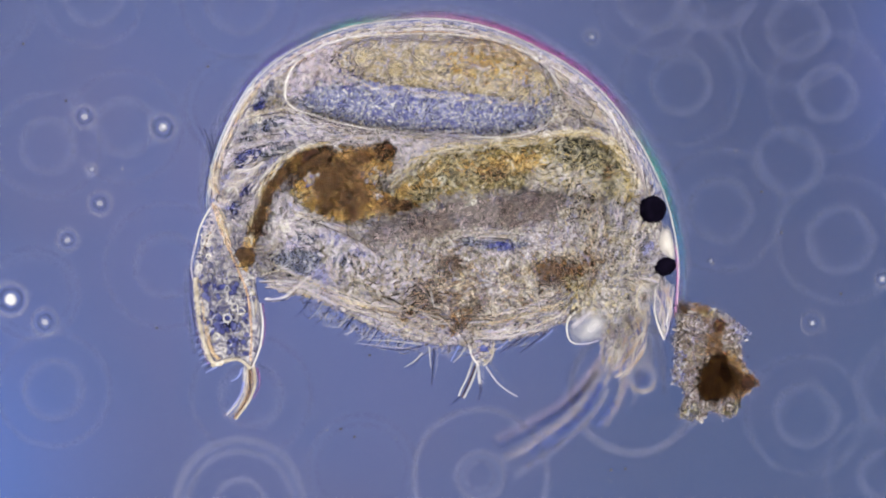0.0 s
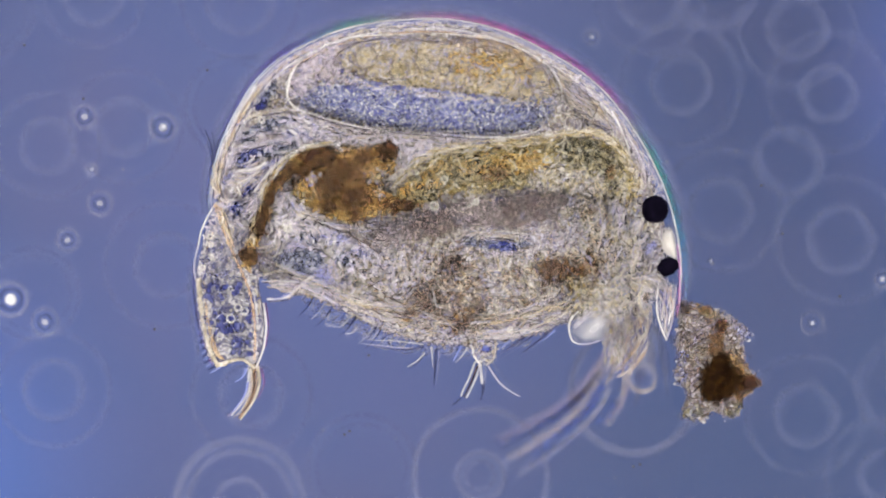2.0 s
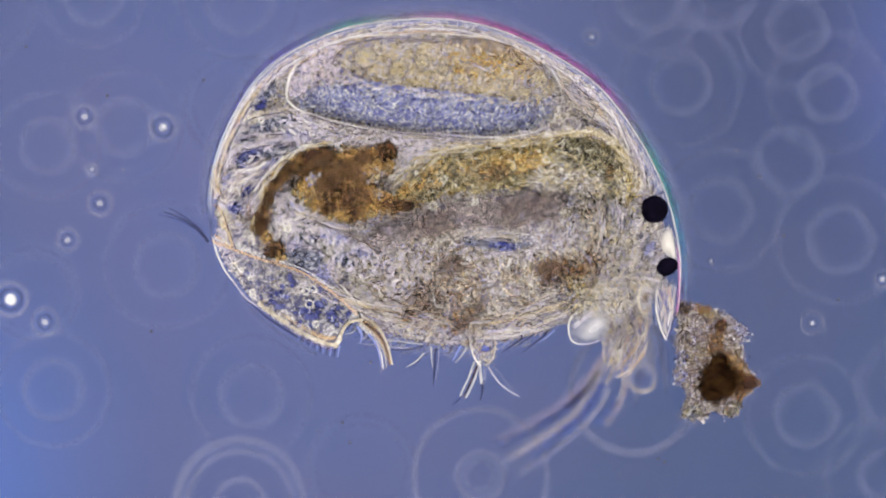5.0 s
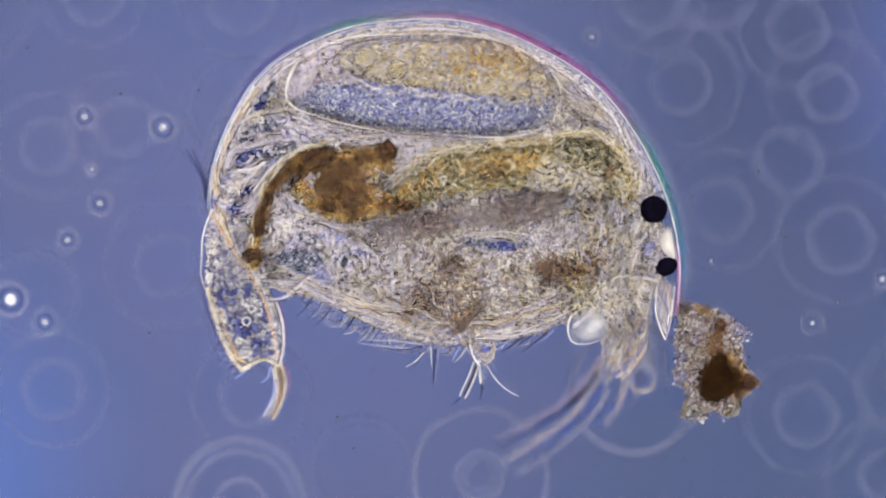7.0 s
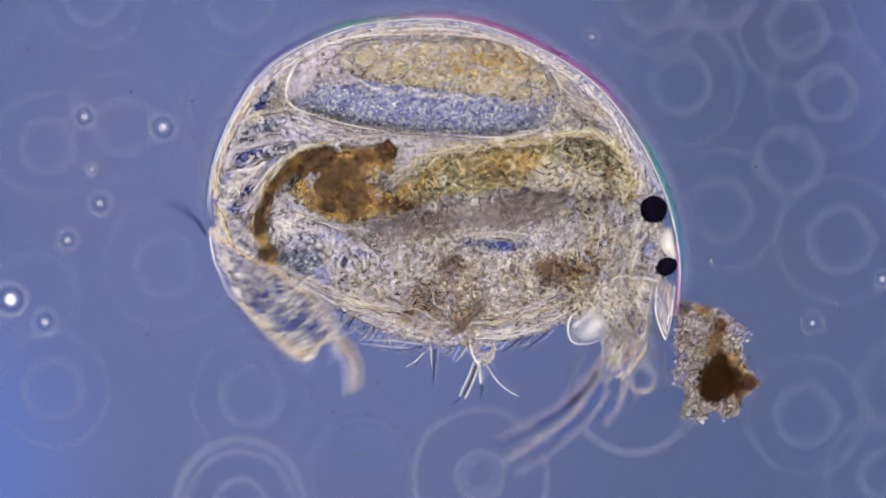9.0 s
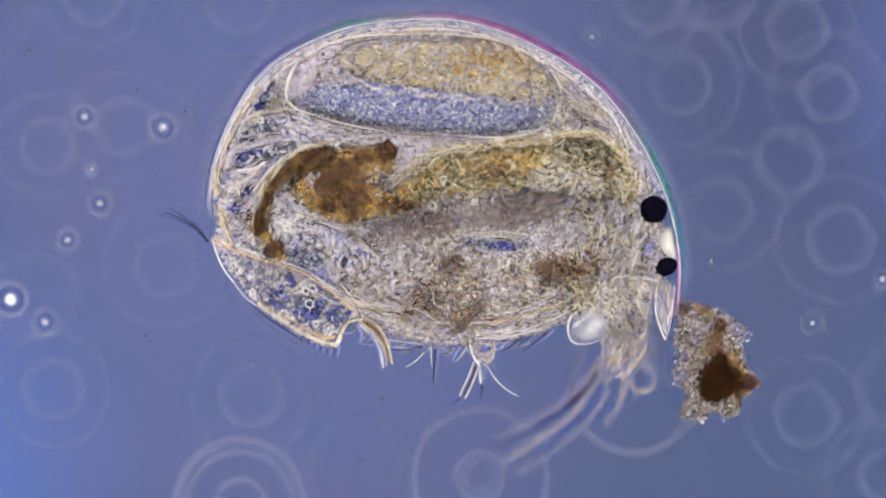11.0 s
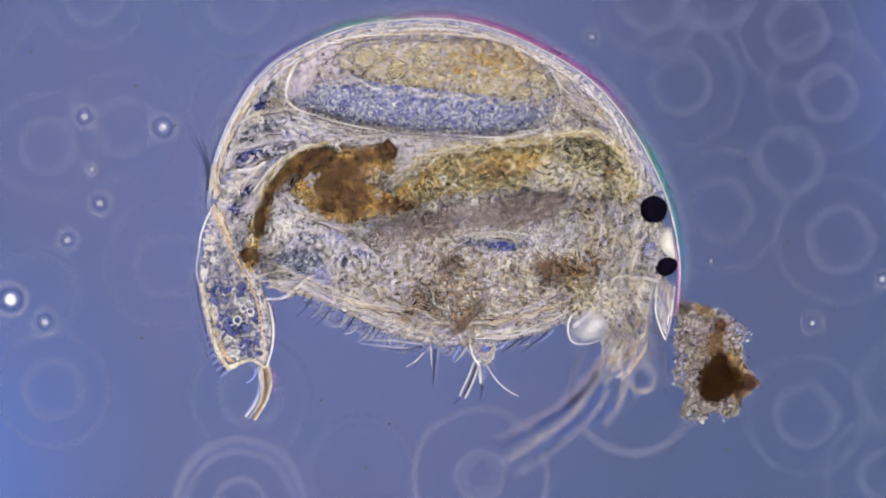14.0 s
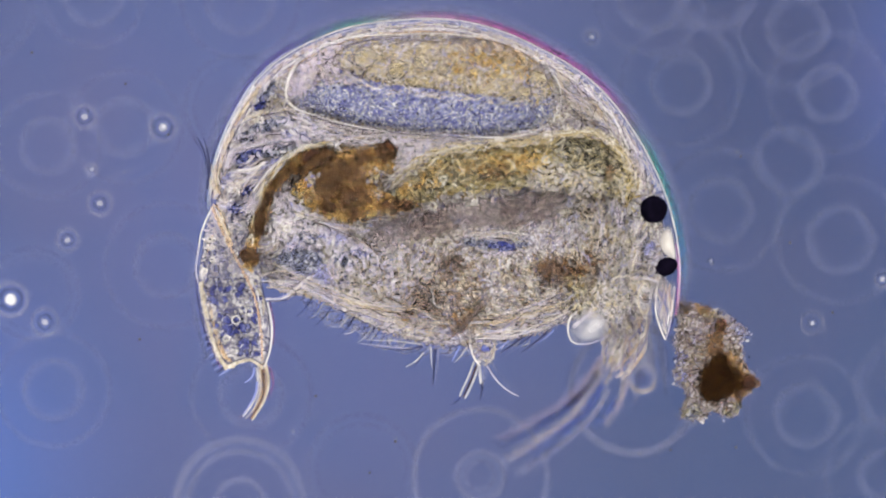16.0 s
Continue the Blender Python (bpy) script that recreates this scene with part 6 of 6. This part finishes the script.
part("grain_field", granules("clump_granules", CLUMP, 4600, M["debris_gr"], clump_form.z_at, (0.8, 1.7), (1.0, 2.2), origin=CO, lift=0.004, fade=2.5), clump, "grey and cream flakes", "stuff")
part("fibre_field", fibres("clump_fibres", CLUMP, 320, M["debris_gr"], clump_form.z_at, (6, 16), (0.7, 1.5), curl=30, origin=CO, lift=0.006), clump, "pale shreds", "stuff")
COREO = [(1240, 640), (1255, 615), (1285, 620), (1310, 640), (1345, 678), (1325, 695), (1305, 712), (1270, 715), (1240, 702), (1232, 670)]
core_form = Pillow(COREO, 0.03, 0.02, 0.024, 2.2, CO, 10, 0.008, 12)
part("grain_field", granules("clump_rust_granules", [(1235, 550), (1262, 552), (1275, 570), (1290, 590), (1275, 610), (1258, 580)], 130, M["rust_gr"], clump_form.z_at, (0.8, 1.9), (1.0, 2.4), origin=CO, lift=0.007, fade=7), clump, "rusty grains", "stuff")
part("core", core_form.mesh("clump_core", M["core_rim"], 80, 10), clump, "amber-brown core")
part("grain_field", granules("core_granules", [(1280, 622), (1312, 640), (1345, 676), (1325, 695), (1300, 712), (1294, 670)], 120, M["umber_gr"], core_form.z_at, (0.8, 1.9), (1.0, 2.4), origin=CO, lift=0.002, fade=6), clump, "rusty grains", "stuff")
part("grain_field", granules("clump_lilac_granules", CLUMP, 170, M["lilac_gr"], clump_form.z_at, (0.9, 2.2), (1.0, 3.0), origin=CO, lift=0.006, fade=5), clump, "pale lilac flakes", "stuff")
part("grain_field", granules("clump_amber_granules", [(1230, 640), (1250, 606), (1280, 600), (1320, 630), (1350, 676), (1320, 705), (1290, 722), (1250, 712), (1228, 680)], 90, M["umber_gr"], clump_form.z_at, (0.8, 1.9), (1.0, 2.6), origin=CO, lift=0.010, fade=4), clump, "amber grains", "stuff")
part("grain_field", granules("clump_gold_granules", [(1242, 548), (1256, 546), (1270, 558), (1266, 566), (1248, 560)], 30, M["olive_gr"], clump_form.z_at, (1.0, 2.4), (1.0, 2.4), origin=CO, lift=0.012, fade=3), clump, "golden grains", "stuff")
for u, v, r, s, m in ((1268, 672, 32, 1.1, "core"), (1277, 578, 11, 1.1, "red"), (1232, 728, 13, 1.4, "greyblue"), (1270, 638, 12, 1.2, "core"), (1262, 690, 20, 1.2, "core"), (1322, 678, 14, 1.3, "dkbrown")):
    if m == "core":
        patch("core_grains", u, v, r * 0.95, M["black_gr"], 0.064, clump, s, 30, 1.1, CO, "blackish grains")
    part("lump", ball("lump", u, v, (core_form.z_at(u, v) if core_form.f(u, v) < 0.95 else clump_form.z_at(u, v)) + (0.007 if m == "core" else 0.006), r, M[m], CO, 0.25, 0.5, s, 30), clump, "dark brown lump")

for u, v, r, s, k, m in ((1266, 612, 16, 1.3, 70, "umber_gr"), (1302, 645, 16, 1.6, -40, "rust_gr"), (1312, 690, 16, 1.3, 40, "rust_gr"), (1328, 676, 10, 1.4, 0, "ochre_gr"), (1296, 668, 12, 1.4, 60, "umber_gr"), (1277, 578, 10, 1.1, 0, "dark_gr"), (1246, 548, 9, 2.0, -15, "rust_gr"), (1214, 548, 8, 1.2, 0, "dark_gr"), (1228, 733, 12, 1.4, 20, "gut_dark"),
                         (1300, 724, 12, 1.6, 30, "gut_dark"), (1205, 668, 11, 1.2, 90, "fibre_blue"), (1318, 590, 10, 2.0, -40, "fibre_blue"), (1206, 636, 9, 1.6, 80, "fibre_blue")):
    patch("clump_patch", u, v, r, M[m], lambda a, b: clump_form.z_at(a, b) + (0.03 if core_form.f(a, b) < 1 else 0.010), clump, s, k, 0.5, CO, "coloured grains")

# ---- faint rings and particles on the slide ----
# out-of-focus rings of light, built as faint flat tori
def diffraction_ring(u, v, radii, strong=False):
    ob = new("diffraction_ring", None)
    u, v = 784 + (u - 784) * 1.025, 441 + (v - 441) * 1.025
    ob.location = place(u, v, -0.1)
    tagged(ob, "faint pale diffraction ring around a dust grain on the slide" if not strong else "pale broad diffraction ring around a dust grain on the slide", "dust ring", "rings on the slide")
    for k, (r, w) in enumerate(radii):
        part("halo", ring("halo", 784, 441, 0.002, r * 1.025, w, M["halo_strong" if strong else "halo_dim" if k or r > 70 else "halo"], flat=0.2), ob)
        if not strong and k == 0:
            part("inner_halo", ring("inner_halo", 784, 441, 0.002, r * 0.85, w * 0.55, M["halo_dim"], flat=0.2), ob)


for u, v, *rr in ((85, 258, 48, 92), (222, 225, 50, 100), (165, -5, 50, 88), (-20, 20, 80), (295, 470, 56, 110), (95, 690, 52, 100), (445, 700, 55, 106), (1205, 150, 52, 106), (1465, 165, 48, 106), (1410, 50, 52, 104),
                  (1275, 372, 55, 108), (1487, 425, 58, 112), (1150, 0, 54, 96), (1425, 735, 54, 104), (1395, 285, 58), (1560, 840, 40, 100), (1600, 690, 86), (425, 0, 60, 104), (60, 520, 80), (420, 190, 92), (1270, -20, 70), (640, 830, 96)):
    diffraction_ring(u, v, [(r, 5.5) for r in rr])
diffraction_ring(425, 890, [(112, 9.0), (92, 5.0), (42, 6)], True)
diffraction_ring(850, 842, [(118, 6.0), (42, 6.0), (26, 3.0)], True)
diffraction_ring(1122, 690, [(112, 9.0)], True)
blob = new("water_bubble")
blob.location = place(1139, 671, -0.03)
tagged(blob, "blurred dark blue bubble with a pale rim", "bubble")
part("core", ball("bubble_core", 784, 441, 0, 17, M["ring_dark"], squash=0.4, lump=0.1), blob)
part("rim", ring("bubble_rim", 784, 441, 0.002, 24, 7.0, M["ring_pale"], flat=0.4), blob)
part("glow", tube("bubble_glow", [(784 + 24 * math.cos(a), 441 + 24 * math.sin(a), 0.004, 5.0 * math.sin(a)) for a in np.linspace(0.15, 2.99, 12)], M["veil_cream"], 8, 3, flat=0.4), blob, "bright lower rim")


def floating_drop(u, v, r, halo):
    ob = new("droplet")
    ob.location = place(u, v, -0.04 + r * 0.9 / PLAN)
    tagged(ob, "tiny bright round droplet with dark and pale rings", "droplet", "droplets on the slide")
    part("core", ball("core", 784, 441, 0, r, M["bright" if r > 10 else "drop"], squash=0.9, lump=0.12), ob)
    # highlight of the droplet, put in as a small off-centre ball
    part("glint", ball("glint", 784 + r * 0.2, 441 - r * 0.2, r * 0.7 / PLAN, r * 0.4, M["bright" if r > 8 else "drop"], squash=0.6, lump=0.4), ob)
    part("dark_ring", ring("dark_ring", 784, 441, -0.001, r * 1.75, r * 0.5, M["ring_dark"], flat=0.5), ob)
    if halo:
        part("halo", ring("halo", 784, 441, -0.001, halo, max(2.4, r * 0.42), M["ring_pale"], flat=0.3), ob)


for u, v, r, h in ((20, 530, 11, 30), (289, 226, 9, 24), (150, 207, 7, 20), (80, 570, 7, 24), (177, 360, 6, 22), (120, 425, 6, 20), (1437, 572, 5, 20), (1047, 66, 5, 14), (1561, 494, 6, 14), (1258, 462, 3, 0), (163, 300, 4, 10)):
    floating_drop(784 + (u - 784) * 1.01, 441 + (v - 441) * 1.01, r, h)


# drifting specks: rows of (seconds, u, v)
SPECKS = [((0, 604, 758), (16, 655, 835)), ((0, 1485, 520), (16, 1470, 553)), ((0, 370, 120), (3.5, 367, 133), (9, 342, 180), (16, 300, 240)), ((0, 120, 180), (12.5, 248, 157), (16, 225, 150)), ((0, 1345, 340), (7, 1340, 304), (16, 1308, 278)),
          ((0, 1380, 412), (16, 1395, 430)), ((0, 628, 772), (9, 590, 728), (16, 560, 700)), ((0, 1105, 828), (7, 1175, 805), (16, 1185, 795)), ((0, 1080, 830), (9, 1236, 806), (16, 1300, 790)), ((0, 45, 80), (16, 60, 95)), ((0, 280, 580), (16, 250, 600)),
          ((0, 655, 628), (1.5, 653, 628), (16, 700, 780))]
WHITES = [((0, 220, 300), (16, 223, 305)), ((0, 1259, 467), (16, 1257, 468)), ((0, 1180, 290), (16, 1172, 274)), ((0, 580, 760), (16, 520, 762)), ((0, 1080, 850), (16, 1130, 802)), ((0, 1300, 268), (16, 1302, 270))]
specks = []
for k, rows in enumerate(SPECKS + WHITES):
    ob = new("drifting_speck", ball("drifting_speck", 784, 441, 0, 2.6, M["speck" if k < len(SPECKS) else "film"], lump=0.3, squash=0.8))
    tagged(ob, "tiny dark drifting speck" if k < len(SPECKS) else "tiny bright drifting speck", "particle", "drifting specks")
    specks.append((ob, rows))

# ---- what moves ----
SWING = [(0.0, -5.0), (0.5, -6.0), (1.0, -4.5), (1.5, -4.0), (2.0, -4.3), (3.0, -4.5), (4.2, -4.3), (4.5, -3.0), (4.6, 8), (4.7, 28), (4.8, 42), (5.0, 44.5), (5.3, 46), (5.45, 30), (5.6, 10), (5.75, 6), (5.9, 14), (6.0, 32), (6.1, 42), (6.3, 43.7), (6.4, 44.5),
         (6.5, 44.5), (6.6, 42.5), (6.7, 25.7), (6.8, 7.9), (6.9, 5.0), (7.0, 5.5), (7.1, 30), (7.2, 42.4), (7.3, 43.5), (7.4, 44.5), (7.5, 47.2), (7.6, 47.8), (7.7, 47.8), (7.8, 38.5), (7.9, 23), (8.0, 11), (8.1, 6.8), (8.2, 11.4), (8.3, 32.3), (8.4, 42.4), (8.5, 43),
         (8.6, 44.5), (8.7, 47.5), (8.8, 48), (8.9, 47.5), (9.0, 32), (9.1, 17), (9.2, 8.4), (9.35, 6), (9.5, 20), (9.65, 42), (10.0, 46), (10.2, 40), (10.35, 20), (10.5, 8), (10.65, 12), (10.8, 36), (10.95, 44), (11.3, 47.5), (11.4, 46.5), (11.5, 41.5), (11.6, 24.5), (11.7, 13.4),
         (11.8, 8.4), (11.9, 6.9), (12.0, 5.2), (12.5, 3.0), (13.0, 1.5), (13.5, 1.2), (14.0, 0.3), (15.0, 0.0), (16.0, -0.5)]


BEND = (-6, 3, 11, 32, 48)
DRIFT = [(0.0, -2), (0.3, -5), (0.5, -6), (0.7, -3), (1.0, 2), (1.5, 3.5), (2.0, 2), (2.5, 2), (3.0, -0.5), (3.5, 0.5), (4.2, 1.5), (6.3, 0), (16.0, 0)]


def motions():
    walk(flea, [(t, pose(d / PLAN, 0, 0)) for t, d in DRIFT])
    spot = place(1270, 650, 0, 0.04)
    walk(clump, [(t, pose(spot.x + d / PLAN, spot.y + 0.3 * abs(min(d, 0)) / PLAN, 0)) for t, d in DRIFT])
    hip = place(*HIP, 0.0, 0.03)
    walk(tail, [(t, pose(*hip, 0, 0, a)) for t, a in SWING])
    rows = []
    for t, a in SWING:
        b = place(np.interp(a, BEND, (374, 363, 365, 363, 366)), np.interp(a, BEND, (318, 342, 366, 414, 430)), 0.0)
        rows.append((t, pose(*b, 0, 0, np.interp(a, BEND, (-20, -8, 12, 26, 34)))))
    walk(setae, rows)
    for ob, track in specks:
        walk(ob, [(t, pose(*place(u, v, 0.02))) for t, u, v in track])


motions()
